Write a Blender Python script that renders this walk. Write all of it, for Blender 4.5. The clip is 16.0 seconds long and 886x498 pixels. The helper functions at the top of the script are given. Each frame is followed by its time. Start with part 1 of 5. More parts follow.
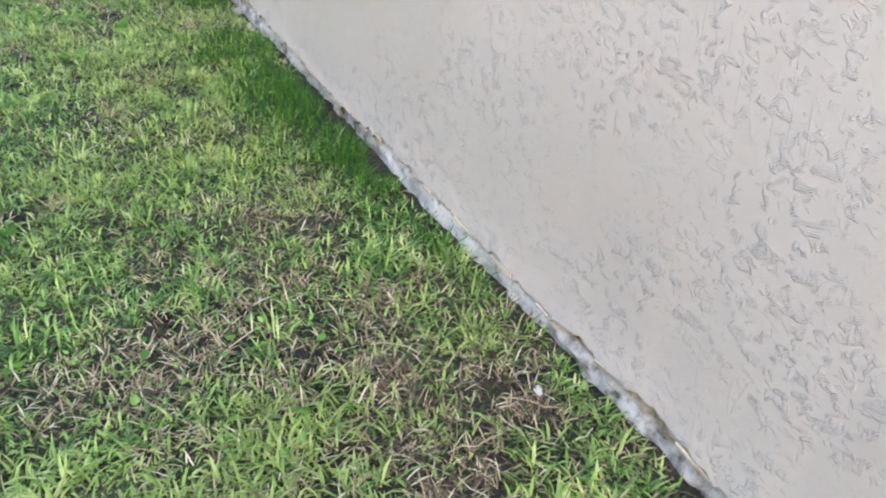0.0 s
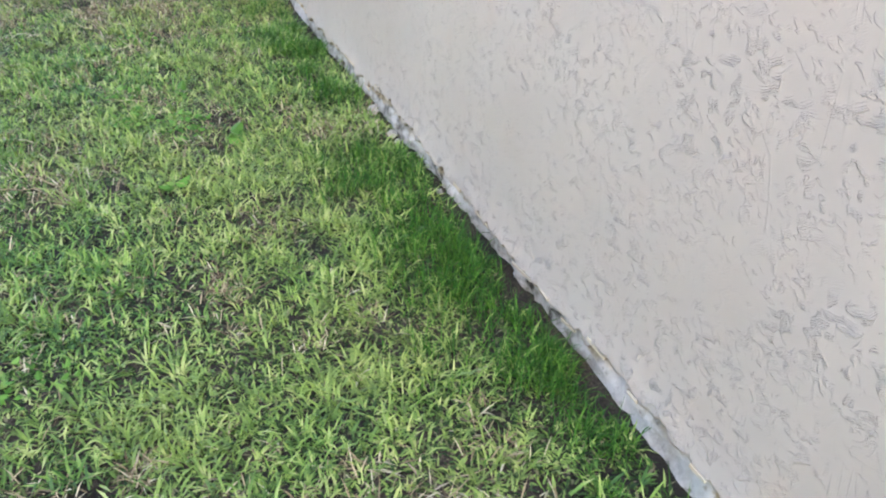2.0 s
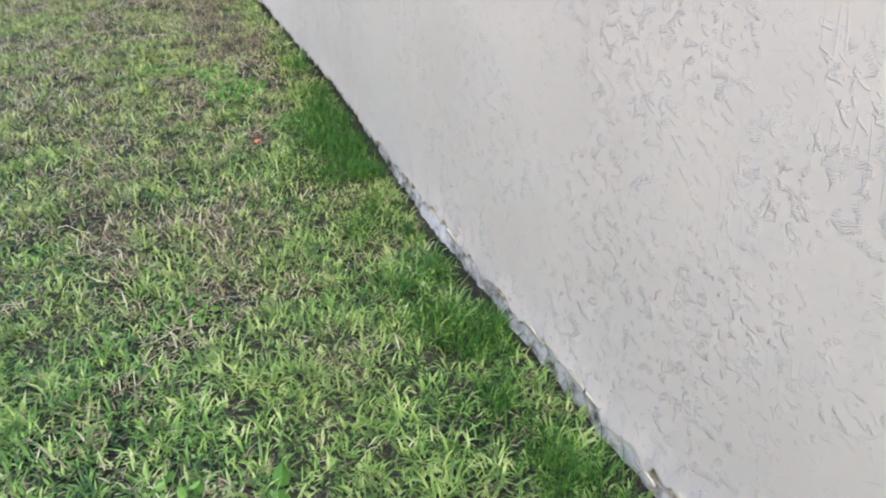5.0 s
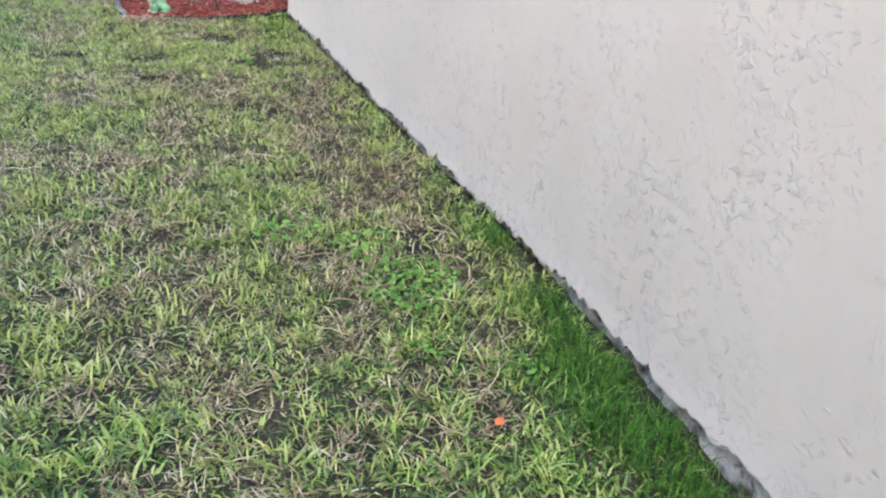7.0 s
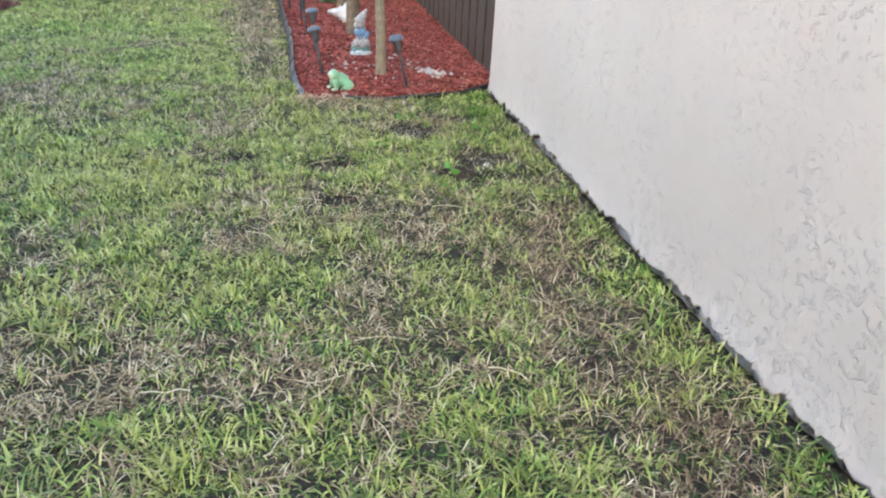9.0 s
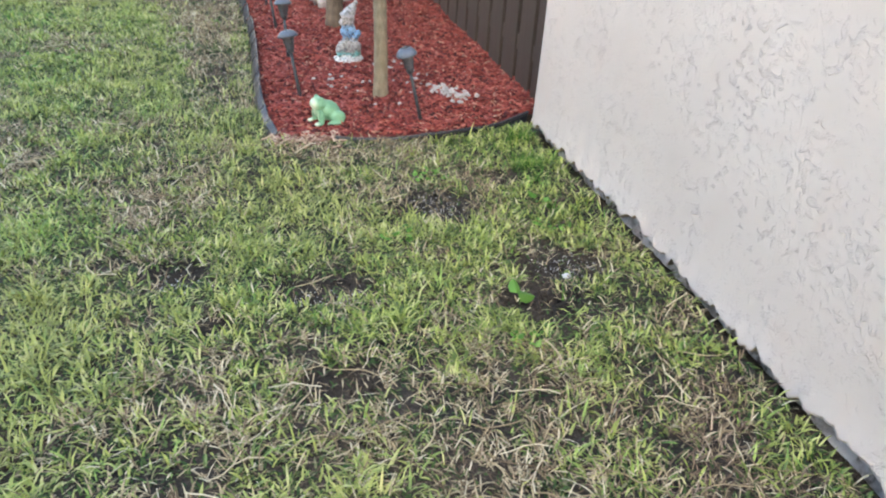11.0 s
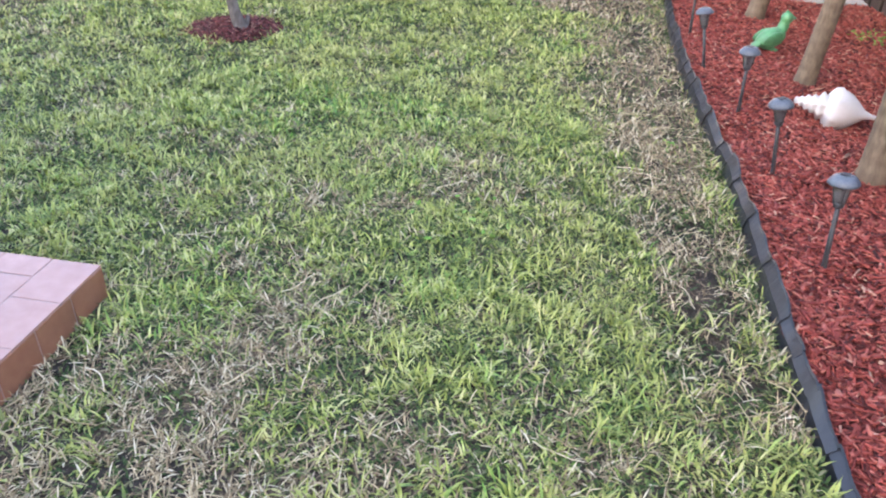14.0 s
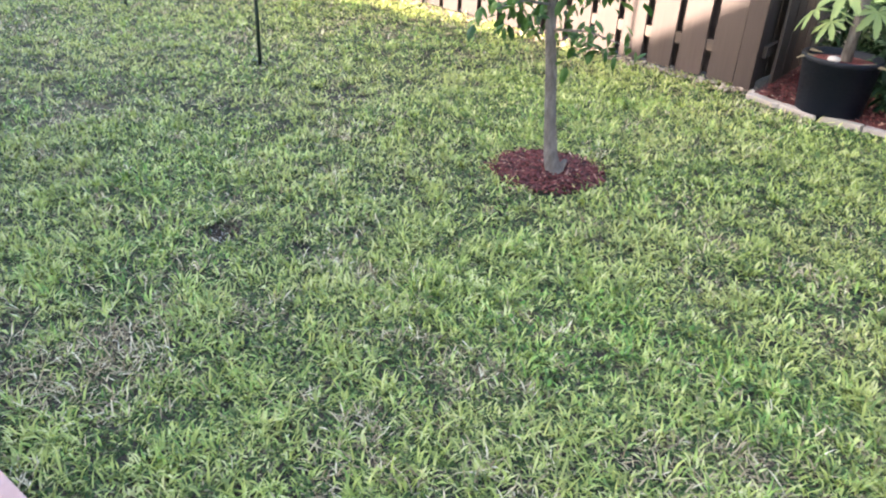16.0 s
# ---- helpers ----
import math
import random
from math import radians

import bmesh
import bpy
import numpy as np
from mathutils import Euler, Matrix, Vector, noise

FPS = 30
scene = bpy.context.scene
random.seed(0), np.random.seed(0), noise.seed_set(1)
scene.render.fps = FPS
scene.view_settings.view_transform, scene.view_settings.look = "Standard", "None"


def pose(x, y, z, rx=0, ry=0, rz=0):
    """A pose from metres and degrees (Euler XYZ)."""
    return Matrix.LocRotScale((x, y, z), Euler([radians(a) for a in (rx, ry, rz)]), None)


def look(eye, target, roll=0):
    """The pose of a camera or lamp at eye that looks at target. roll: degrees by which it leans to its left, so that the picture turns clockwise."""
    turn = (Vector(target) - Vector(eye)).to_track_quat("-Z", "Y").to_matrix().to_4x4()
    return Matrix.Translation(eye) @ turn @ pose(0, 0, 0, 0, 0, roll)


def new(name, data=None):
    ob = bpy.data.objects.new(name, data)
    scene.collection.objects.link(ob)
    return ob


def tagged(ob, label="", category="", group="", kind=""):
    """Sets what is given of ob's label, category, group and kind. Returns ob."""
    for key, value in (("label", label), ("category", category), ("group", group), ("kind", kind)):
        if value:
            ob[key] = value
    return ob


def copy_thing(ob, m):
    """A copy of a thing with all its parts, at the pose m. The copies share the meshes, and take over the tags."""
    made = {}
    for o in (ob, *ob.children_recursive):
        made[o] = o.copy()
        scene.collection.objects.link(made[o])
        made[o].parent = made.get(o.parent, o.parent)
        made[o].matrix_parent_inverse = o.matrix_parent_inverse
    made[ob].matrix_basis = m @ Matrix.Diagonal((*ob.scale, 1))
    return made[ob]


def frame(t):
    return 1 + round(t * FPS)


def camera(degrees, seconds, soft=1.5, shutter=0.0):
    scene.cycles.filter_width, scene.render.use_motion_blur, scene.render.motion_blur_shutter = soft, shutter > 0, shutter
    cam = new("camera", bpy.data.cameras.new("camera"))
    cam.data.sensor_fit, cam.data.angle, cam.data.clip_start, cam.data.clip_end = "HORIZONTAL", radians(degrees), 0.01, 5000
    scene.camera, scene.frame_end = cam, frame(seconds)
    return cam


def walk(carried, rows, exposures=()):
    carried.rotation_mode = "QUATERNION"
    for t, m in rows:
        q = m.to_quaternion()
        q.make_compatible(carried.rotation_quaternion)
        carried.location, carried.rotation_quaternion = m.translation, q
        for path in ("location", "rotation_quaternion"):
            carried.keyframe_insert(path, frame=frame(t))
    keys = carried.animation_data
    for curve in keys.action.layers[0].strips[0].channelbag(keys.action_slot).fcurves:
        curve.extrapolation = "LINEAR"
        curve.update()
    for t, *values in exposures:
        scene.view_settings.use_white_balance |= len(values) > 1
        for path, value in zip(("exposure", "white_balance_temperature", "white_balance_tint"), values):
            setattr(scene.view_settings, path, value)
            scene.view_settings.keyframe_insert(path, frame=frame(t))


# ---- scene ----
cam = camera(61.3, 16.0, soft=2.1)
PATH = [
    (0, (-1.043, -8.552, 1.33), (-0.199, -7.158, 0.17), 4.1),
    (0.5, (-1.029, -8.307, 1.318), (-0.277, -6.835, 0.191), 2.3),
    (1, (-1.011, -8.018, 1.31), (-0.289, -6.54, 0.17), 2.1),
    (1.5, (-0.905, -7.753, 1.321), (-0.234, -6.249, 0.187), 3.0),
    (2, (-0.917, -7.45, 1.32), (-0.261, -5.939, 0.185), 1.6),
    (2.5, (-0.931, -7.147, 1.318), (-0.275, -5.652, 0.162), 0.7),
    (3, (-0.846, -6.851, 1.304), (-0.216, -5.365, 0.123), 0.1),
    (3.5, (-0.839, -6.521, 1.284), (-0.214, -5.034, 0.101), -0.4),
    (4, (-0.88, -6.162, 1.319), (-0.25, -4.668, 0.148), -0.9),
    (4.5, (-0.855, -5.766, 1.338), (-0.214, -4.24, 0.216), -0.6),
    (4.7, (-0.851, -5.625, 1.336), (-0.213, -4.073, 0.247), -0.5),
    (6.8, (-1.168, -3.699, 1.298), (-0.416, -2.095, 0.369), 3.7),
    (7, (-1.214, -3.548, 1.274), (-0.506, -1.923, 0.349), 4.5),
    (7.5, (-1.279, -3.165, 1.304), (-0.842, -1.445, 0.382), 4.7),
    (8, (-1.38, -2.78, 1.311), (-1.066, -1.022, 0.41), 2.9),
    (8.2, (-1.379, -2.623, 1.297), (-1.064, -0.861, 0.406), 2.1),
    (8.5, (-1.376, -2.417, 1.313), (-1.036, -0.655, 0.429), 2.4),
    (9, (-1.302, -2.042, 1.333), (-0.929, -0.29, 0.445), 2.7),
    (9.2, (-1.292, -1.891, 1.31), (-0.898, -0.145, 0.418), 2.9),
    (11.3, (-1.322, -0.177, 1.303), (-0.866, 1.491, 0.299), 3.8),
    (11.5, (-1.338, -0.001, 1.307), (-0.906, 1.666, 0.29), 4.0),
    (12, (-1.484, 0.38, 1.314), (-1.206, 2.059, 0.263), 4.6),
    (12.4, (-1.695, 0.625, 1.38), (-1.638, 2.313, 0.31), 3.2),
    (12.5, (-1.741, 0.675, 1.39), (-1.731, 2.366, 0.322), 3.0),
    (13, (-1.824, 1.03, 1.408), (-2.039, 2.711, 0.346), 1.4),
    (13.5, (-1.901, 1.38, 1.402), (-2.194, 3.047, 0.337), 1.3),
    (14, (-2.044, 1.757, 1.431), (-2.327, 3.426, 0.366), 1.8),
    (14.5, (-2.102, 2.112, 1.448), (-2.505, 3.775, 0.414), 1.7),
    (15, (-2.18, 2.452, 1.446), (-2.724, 4.106, 0.463), 2.0),
    (15.5, (-2.345, 2.806, 1.479), (-3.067, 4.397, 0.505), 2.3),
    (16, (-2.433, 3.066, 1.498), (-3.495, 4.471, 0.55), 3.1),
]
EXPOSURES = [(0.0, 3.22, 6600, 11), (4.7, 3.2, 6620, 11), (7.0, 3.26, 6700, 11), (7.6, 3.34, 6850, 11), (9.2, 3.24, 6820, 11), (11.5, 3.2, 6950, 11), (12.0, 3.33, 6950, 14), (12.5, 3.55, 6950, 18), (13.2, 3.47, 6900, 21), (14.5, 3.54, 6900, 20), (15.3, 3.45, 6950, 18), (16.0, 3.53, 7000, 14)]
walk(cam, [(t, look(eye, target, roll)) for t, eye, target, roll in PATH], EXPOSURES)

# ---- light ----
SUN_EL, SUN_AZ = 18.0, (-0.6, -0.8)   # height in degrees, and the way towards the sun
world = bpy.data.worlds.new("world")
scene.world = world
world.use_nodes = True
sky = world.node_tree.nodes.new("ShaderNodeTexSky")
sky.sky_type = "NISHITA"
sky.sun_disc = False
sky.sun_elevation = radians(SUN_EL)
sky.sun_rotation = math.atan2(SUN_AZ[0], SUN_AZ[1])
sky.air_density, sky.dust_density, sky.ozone_density = 1.0, 2.5, 1.0
world.node_tree.links.new(sky.outputs[0], world.node_tree.nodes["Background"].inputs[0])
world.node_tree.nodes["Background"].inputs[1].default_value = 0.15
sun = new("sun", bpy.data.lights.new("sun", "SUN"))
sun.data.energy, sun.data.angle, sun.data.color = 5.0, radians(0.8), (1.0, 0.85, 0.72)
sun.matrix_world = look((SUN_AZ[0] * 20, SUN_AZ[1] * 20, 20 * math.tan(radians(SUN_EL))), (0, 0, 0))

# ---- small tools ----
rng = np.random.default_rng(7)
rnd = random.Random(11)


def part(name, bm, material, parent=None, label="", smooth=False):
    """One mesh object out of a bmesh; under a parent it is a part."""
    me = bpy.data.meshes.new(name)
    bm.normal_update()
    bm.to_mesh(me)
    bm.free()
    if smooth:
        me.polygons.foreach_set("use_smooth", [True] * len(me.polygons))
    for m in material if isinstance(material, (list, tuple)) else [material]:
        me.materials.append(m)
    ob = new(name, me)
    if parent is not None:
        ob.parent = parent
    if label:
        tagged(ob, label)
    return ob


def empty(name, m=None):
    ob = new(name)
    ob.empty_display_size = 0.1
    if m is not None:
        ob.matrix_world = m
    return ob


def box(bm, x0, x1, y0, y1, z0, z1, bevel=0.0, m=None):
    made = bmesh.ops.create_cube(bm, size=1.0)["verts"]
    for v in made:
        v.co = Vector(((x0 + x1) / 2 + v.co.x * (x1 - x0), (y0 + y1) / 2 + v.co.y * (y1 - y0), (z0 + z1) / 2 + v.co.z * (z1 - z0)))
    if bevel:
        edges = list({e for v in made for e in v.link_edges})
        out = bmesh.ops.bevel(bm, geom=edges, offset=bevel, segments=2, affect="EDGES", profile=0.6)
        made = list({v for f in out["faces"] for v in f.verts} | {v for v in made if v.is_valid})
    if m is not None:
        bmesh.ops.transform(bm, matrix=m, verts=[v for v in made if v.is_valid])
    return made


def tube(bm, pts, radii, seg=8, slot=0):
    """A closed round bar along points."""
    pts = [Vector(p) for p in pts]
    rings = []
    for i, p in enumerate(pts):
        ahead = (pts[min(i + 1, len(pts) - 1)] - pts[max(i - 1, 0)]).normalized()
        side = ahead.orthogonal().normalized() if i == 0 else (side - ahead * side.dot(ahead)).normalized()
        up = ahead.cross(side)
        r = radii[i] if isinstance(radii, (list, tuple)) else radii
        rings.append([bm.verts.new(p + (side * math.cos(a) + up * math.sin(a)) * r) for a in (2 * math.pi * k / seg for k in range(seg))])
    for a, b in zip(rings, rings[1:]):
        for k in range(seg):
            bm.faces.new((a[k], a[(k + 1) % seg], b[(k + 1) % seg], b[k])).material_index = slot
    bm.faces.new(rings[0][::-1]).material_index = slot
    bm.faces.new(rings[-1]).material_index = slot


def lathe(bm, profile, seg=24, m=None, slot=0, close=True):
    """Turns (radius, height) rows round the z axis."""
    m = m or Matrix()
    rings = [[bm.verts.new(m @ Vector((r * math.cos(a), r * math.sin(a), z))) for a in (2 * math.pi * k / seg for k in range(seg))] for r, z in profile]
    for a, b in zip(rings, rings[1:]):
        for k in range(seg):
            bm.faces.new((a[k], a[(k + 1) % seg], b[(k + 1) % seg], b[k])).material_index = slot
    if close:
        bm.faces.new(rings[0][::-1]).material_index = slot
        bm.faces.new(rings[-1]).material_index = slot


def blob(bm, x, y, z, rx, ry, rz, turn=(0, 0, 0), slot=0, seg=14):
    m = pose(x, y, z, *turn) @ Matrix.Diagonal((rx, ry, rz, 1))
    made = bmesh.ops.create_uvsphere(bm, u_segments=seg, v_segments=max(6, seg * 2 // 3), radius=1.0, matrix=m)["verts"]
    for f in {f for v in made for f in v.link_faces}:
        f.material_index = slot


def mesh_of(name, verts, quads, tris, material, parent=None):
    """A large mesh from arrays: quads and tris hold vertex numbers."""
    me = bpy.data.meshes.new(name)
    nq, nt = len(quads), len(tris)
    me.vertices.add(len(verts))
    me.vertices.foreach_set("co", np.asarray(verts, np.float32).ravel())
    me.loops.add(nq * 4 + nt * 3)
    me.loops.foreach_set("vertex_index", np.concatenate([np.asarray(quads, np.int32).ravel(), np.asarray(tris, np.int32).ravel()]))
    me.polygons.add(nq + nt)
    me.polygons.foreach_set("loop_start", np.concatenate([np.arange(nq) * 4, nq * 4 + np.arange(nt) * 3]).astype(np.int32))
    me.update(calc_edges=True)
    me.materials.append(material)
    ob = new(name, me)
    if parent is not None:
        ob.parent = parent
    return ob


def hash01(i, j, seed):
    h = np.sin(i * 127.1 + j * 311.7 + seed * 74.7) * 43758.5453
    return h - np.floor(h)


def field(x, y, scale, seed=0):
    """Smooth noise from 0 to 1 over the plan; scale: bumps to the metre."""
    x, y = np.asarray(x, float) * scale, np.asarray(y, float) * scale
    i, j = np.floor(x), np.floor(y)
    u, v = x - i, y - j
    u, v = u * u * (3 - 2 * u), v * v * (3 - 2 * v)
    a, b = hash01(i, j, seed), hash01(i + 1, j, seed)
    c, d = hash01(i, j + 1, seed), hash01(i + 1, j + 1, seed)
    return (a * (1 - u) + b * u) * (1 - v) + (c * (1 - u) + d * u) * v


def along(line, s):
    """The point at length s of a broken line in the plan, and its direction."""
    for (ax, ay), (bx, by) in zip(line, line[1:]):
        d = math.hypot(bx - ax, by - ay)
        if s <= d or (bx, by) == line[-1]:
            k = s / d
            return ax + (bx - ax) * k, ay + (by - ay) * k, math.atan2(by - ay, bx - ax)
        s -= d


# ---- materials ----
def material(name, rough=0.6, metal=0.0, spec=0.5):
    m = bpy.data.materials.new(name)
    m.use_nodes = True
    b = m.node_tree.nodes["Principled BSDF"]
    b.inputs["Roughness"].default_value = rough
    b.inputs["Metallic"].default_value = metal
    b.inputs["Specular IOR Level"].default_value = spec
    return m, m.node_tree, b


def coords(nt, stretch=(1, 1, 1), turn=(0, 0, 0), world=False):
    c = nt.nodes.new("ShaderNodeTexCoord")
    mp = nt.nodes.new("ShaderNodeMapping")
    mp.inputs["Scale"].default_value = stretch
    mp.inputs["Rotation"].default_value = turn
    if world:
        g = nt.nodes.new("ShaderNodeNewGeometry")
        nt.links.new(g.outputs["Position"], mp.inputs[0])
    else:
        nt.links.new(c.outputs["Object"], mp.inputs[0])
    return mp.outputs[0]


def turned(nt, turn, stretch, shift=(0, 0, 0)):
    """Places turned first and then stretched, for slanting strokes."""
    a, b = nt.nodes.new("ShaderNodeMapping"), nt.nodes.new("ShaderNodeMapping")
    a.inputs["Rotation"].default_value = turn
    b.inputs["Scale"].default_value = stretch
    b.inputs["Location"].default_value = shift
    nt.links.new(nt.nodes.new("ShaderNodeNewGeometry").outputs["Position"], a.inputs[0])
    nt.links.new(a.outputs[0], b.inputs[0])
    return b.outputs[0]


def noisy(nt, vec, scale, detail=4.0, rough=0.55, distort=0.0):
    n = nt.nodes.new("ShaderNodeTexNoise")
    n.inputs["Scale"].default_value = scale
    n.inputs["Detail"].default_value = detail
    n.inputs["Roughness"].default_value = rough
    n.inputs["Distortion"].default_value = distort
    nt.links.new(vec, n.inputs["Vector"])
    return n.outputs[0]


def ramp(nt, fac, stops):
    r = nt.nodes.new("ShaderNodeValToRGB")
    els = r.color_ramp.elements
    while len(els) < len(stops):
        els.new(0.5)
    for e, (p, c) in zip(els, stops):
        e.position = p
        e.color = (*c, 1) if isinstance(c, (tuple, list)) else (c, c, c, 1)
    nt.links.new(fac, r.inputs[0])
    return r.outputs[0]


def blend(nt, fac, a, b, mode="MIX"):
    n = nt.nodes.new("ShaderNodeMix")
    n.data_type = "RGBA"
    n.blend_type = mode
    for sock, val in ((n.inputs[0], fac), (n.inputs[6], a), (n.inputs[7], b)):
        if isinstance(val, (int, float)):
            sock.default_value = val
        elif isinstance(val, tuple):
            sock.default_value = (*val, 1)
        else:
            nt.links.new(val, sock)
    return n.outputs[2]


def calc(nt, op, a, b=0.0, c=0.0):
    n = nt.nodes.new("ShaderNodeMath")
    n.operation = op
    for sock, val in zip(n.inputs, (a, b, c)):
        if isinstance(val, (int, float)):
            sock.default_value = val
        else:
            nt.links.new(val, sock)
    return n.outputs[0]


def bump(nt, b, height, strength=0.5, distance=0.005):
    n = nt.nodes.new("ShaderNodeBump")
    n.inputs["Strength"].default_value = strength
    n.inputs["Distance"].default_value = distance
    nt.links.new(height, n.inputs["Height"])
    nt.links.new(n.outputs[0], b.inputs["Normal"])


def island(nt):
    return nt.nodes.new("ShaderNodeNewGeometry").outputs["Random Per Island"]


def plain(name, colour, rough=0.6, vary=0.15, scale=20.0, bumpy=0.2, depth=0.002, metal=0.0, spec=0.5, world=False):
    """A surface of one colour with blotches, grain and fine relief."""
    m, nt, b = material(name, rough, metal, spec)
    v = coords(nt, world=world)
    big, small = noisy(nt, v, scale * 0.2, 3), noisy(nt, v, scale * 4, 5)
    lo = tuple(c * (1 - vary) for c in colour)
    hi = tuple(min(1, c * (1 + vary)) for c in colour)
    col = ramp(nt, big, [(0.3, lo), (0.7, hi)])
    col = blend(nt, 0.35, col, ramp(nt, small, [(0.3, lo), (0.7, hi)]))
    nt.links.new(col, b.inputs["Base Color"])
    nt.links.new(ramp(nt, small, [(0.2, max(0.03, rough - 0.12)), (0.8, min(1, rough + 0.12))]), b.inputs["Roughness"])
    bump(nt, b, small, bumpy, depth)
    return m


def leafy(name, stops, patch=None, through_light=0.3, rough=0.55, spec=0.3):
    """Leaves and blades: each island its own tone, some light passing through."""
    m, nt, b = material(name, rough, 0, spec)
    pick = island(nt)
    if patch:
        tuft = noisy(nt, coords(nt, world=True), 15, 2, 0.5)
        pick = calc(nt, "ADD", calc(nt, "MULTIPLY", pick, 0.75), calc(nt, "MULTIPLY_ADD", tuft, 2.4, -1.06))
    col = ramp(nt, pick, stops)
    if patch:
        v = coords(nt, world=True)
        col = blend(nt, ramp(nt, noisy(nt, v, 1.1, 3, 0.6), [(0.42, 0.0), (0.62, 0.75)]), col, blend(nt, 0.6, col, patch))
    nt.links.new(col, b.inputs["Base Color"])
    tr = nt.nodes.new("ShaderNodeBsdfTranslucent")
    nt.links.new(col, tr.inputs[0])
    mx = nt.nodes.new("ShaderNodeMixShader")
    mx.inputs[0].default_value = through_light
    nt.links.new(b.outputs[0], mx.inputs[1])
    nt.links.new(tr.outputs[0], mx.inputs[2])
    nt.links.new(mx.outputs[0], nt.nodes["Material Output"].inputs[0])
    return m


def stucco_material():
    m, nt, b = material("stucco_paint", 0.5, 0, 0.35)
    v = coords(nt, world=True)
    # trowel work: short curling ridges, flecks, one-sided edges and a few long scratches on flat swept areas
    def ridge(n, sharp):
        return calc(nt, "MAXIMUM", calc(nt, "SUBTRACT", 1.0, calc(nt, "MULTIPLY", calc(nt, "ABSOLUTE", calc(nt, "SUBTRACT", n, 0.5)), sharp)), 0.0)

    # each stroke slopes gently from above to a sharp lower rim
    runs = [noisy(nt, turned(nt, (radians(18), 0, 0), (1, 0.66, 1.2), (0, 0, dz)), 23, 4, 0.6, 0.6) for dz in (0.0, -0.005, -0.011)]
    n1 = runs[0]
    strokes = ridge(n1, 22.0)
    for n, weight in zip(runs[1:], (0.75, 0.45)):
        strokes = calc(nt, "MAXIMUM", strokes, calc(nt, "MULTIPLY", ridge(n, 22.0), weight))
    short = ramp(nt, noisy(nt, v, 24, 2, 0.5, 0.6), [(0.50, 0.0), (0.57, 1.0)])
    worked = ramp(nt, noisy(nt, v, 3.2, 3, 0.6), [(0.40, 0.15), (0.56, 1.0)])
    h1 = calc(nt, "MULTIPLY", calc(nt, "MULTIPLY", strokes, short), worked)
    n2 = noisy(nt, turned(nt, (radians(-30), 0, 0), (1, 0.6, 1.3)), 58, 1.0, 0.5, 0.8)
    h2 = calc(nt, "MULTIPLY", ramp(nt, n2, [(0.60, 0.0), (0.66, 1.0)]), ramp(nt, noisy(nt, v, 5.3, 3, 0.6, 0.4), [(0.44, 0.0), (0.55, 1.0)]))
    edge = calc(nt, "MULTIPLY", ramp(nt, n1, [(0.49, 0.0), (0.515, 1.0)]), ramp(nt, noisy(nt, v, 9, 2, 0.6), [(0.52, 0.0), (0.64, 1.0)]))
    n3 = noisy(nt, turned(nt, (radians(12), 0, 0), (1, 5.0, 0.5)), 5.0, 1.0, 0.4, 0.3)
    h3 = calc(nt, "MULTIPLY", ridge(n3, 44.0), ramp(nt, noisy(nt, v, 4.1, 2, 0.5), [(0.56, 0.0), (0.62, 1.0)]))
    h = calc(nt, "ADD", h1, calc(nt, "MULTIPLY", h2, 0.5))
    h = calc(nt, "ADD", h, calc(nt, "MULTIPLY", edge, 0.15))
    h = calc(nt, "ADD", h, calc(nt, "MULTIPLY", h3, 0.25))
    h = calc(nt, "ADD", h, calc(nt, "MULTIPLY", noisy(nt, v, 4, 2), 0.5))
    h = calc(nt, "ADD", h, calc(nt, "MULTIPLY", noisy(nt, v, 160, 3), 0.04))
    tone = ramp(nt, noisy(nt, v, 1.3, 4, 0.6), [(0.3, (0.525, 0.473, 0.44)), (0.7, (0.58, 0.53, 0.495))])
    rosy = ramp(nt, noisy(nt, v, 7, 3, 0.5), [(0.55, 0.0), (0.75, 0.35)])
    tone = blend(nt, rosy, tone, (0.55, 0.46, 0.41))
    nt.links.new(tone, b.inputs["Base Color"])
    nt.links.new(ramp(nt, noisy(nt, v, 22, 3), [(0.3, 0.46), (0.7, 0.54)]), b.inputs["Roughness"])
    bump(nt, b, h, 1.0, 0.0029)
    return m


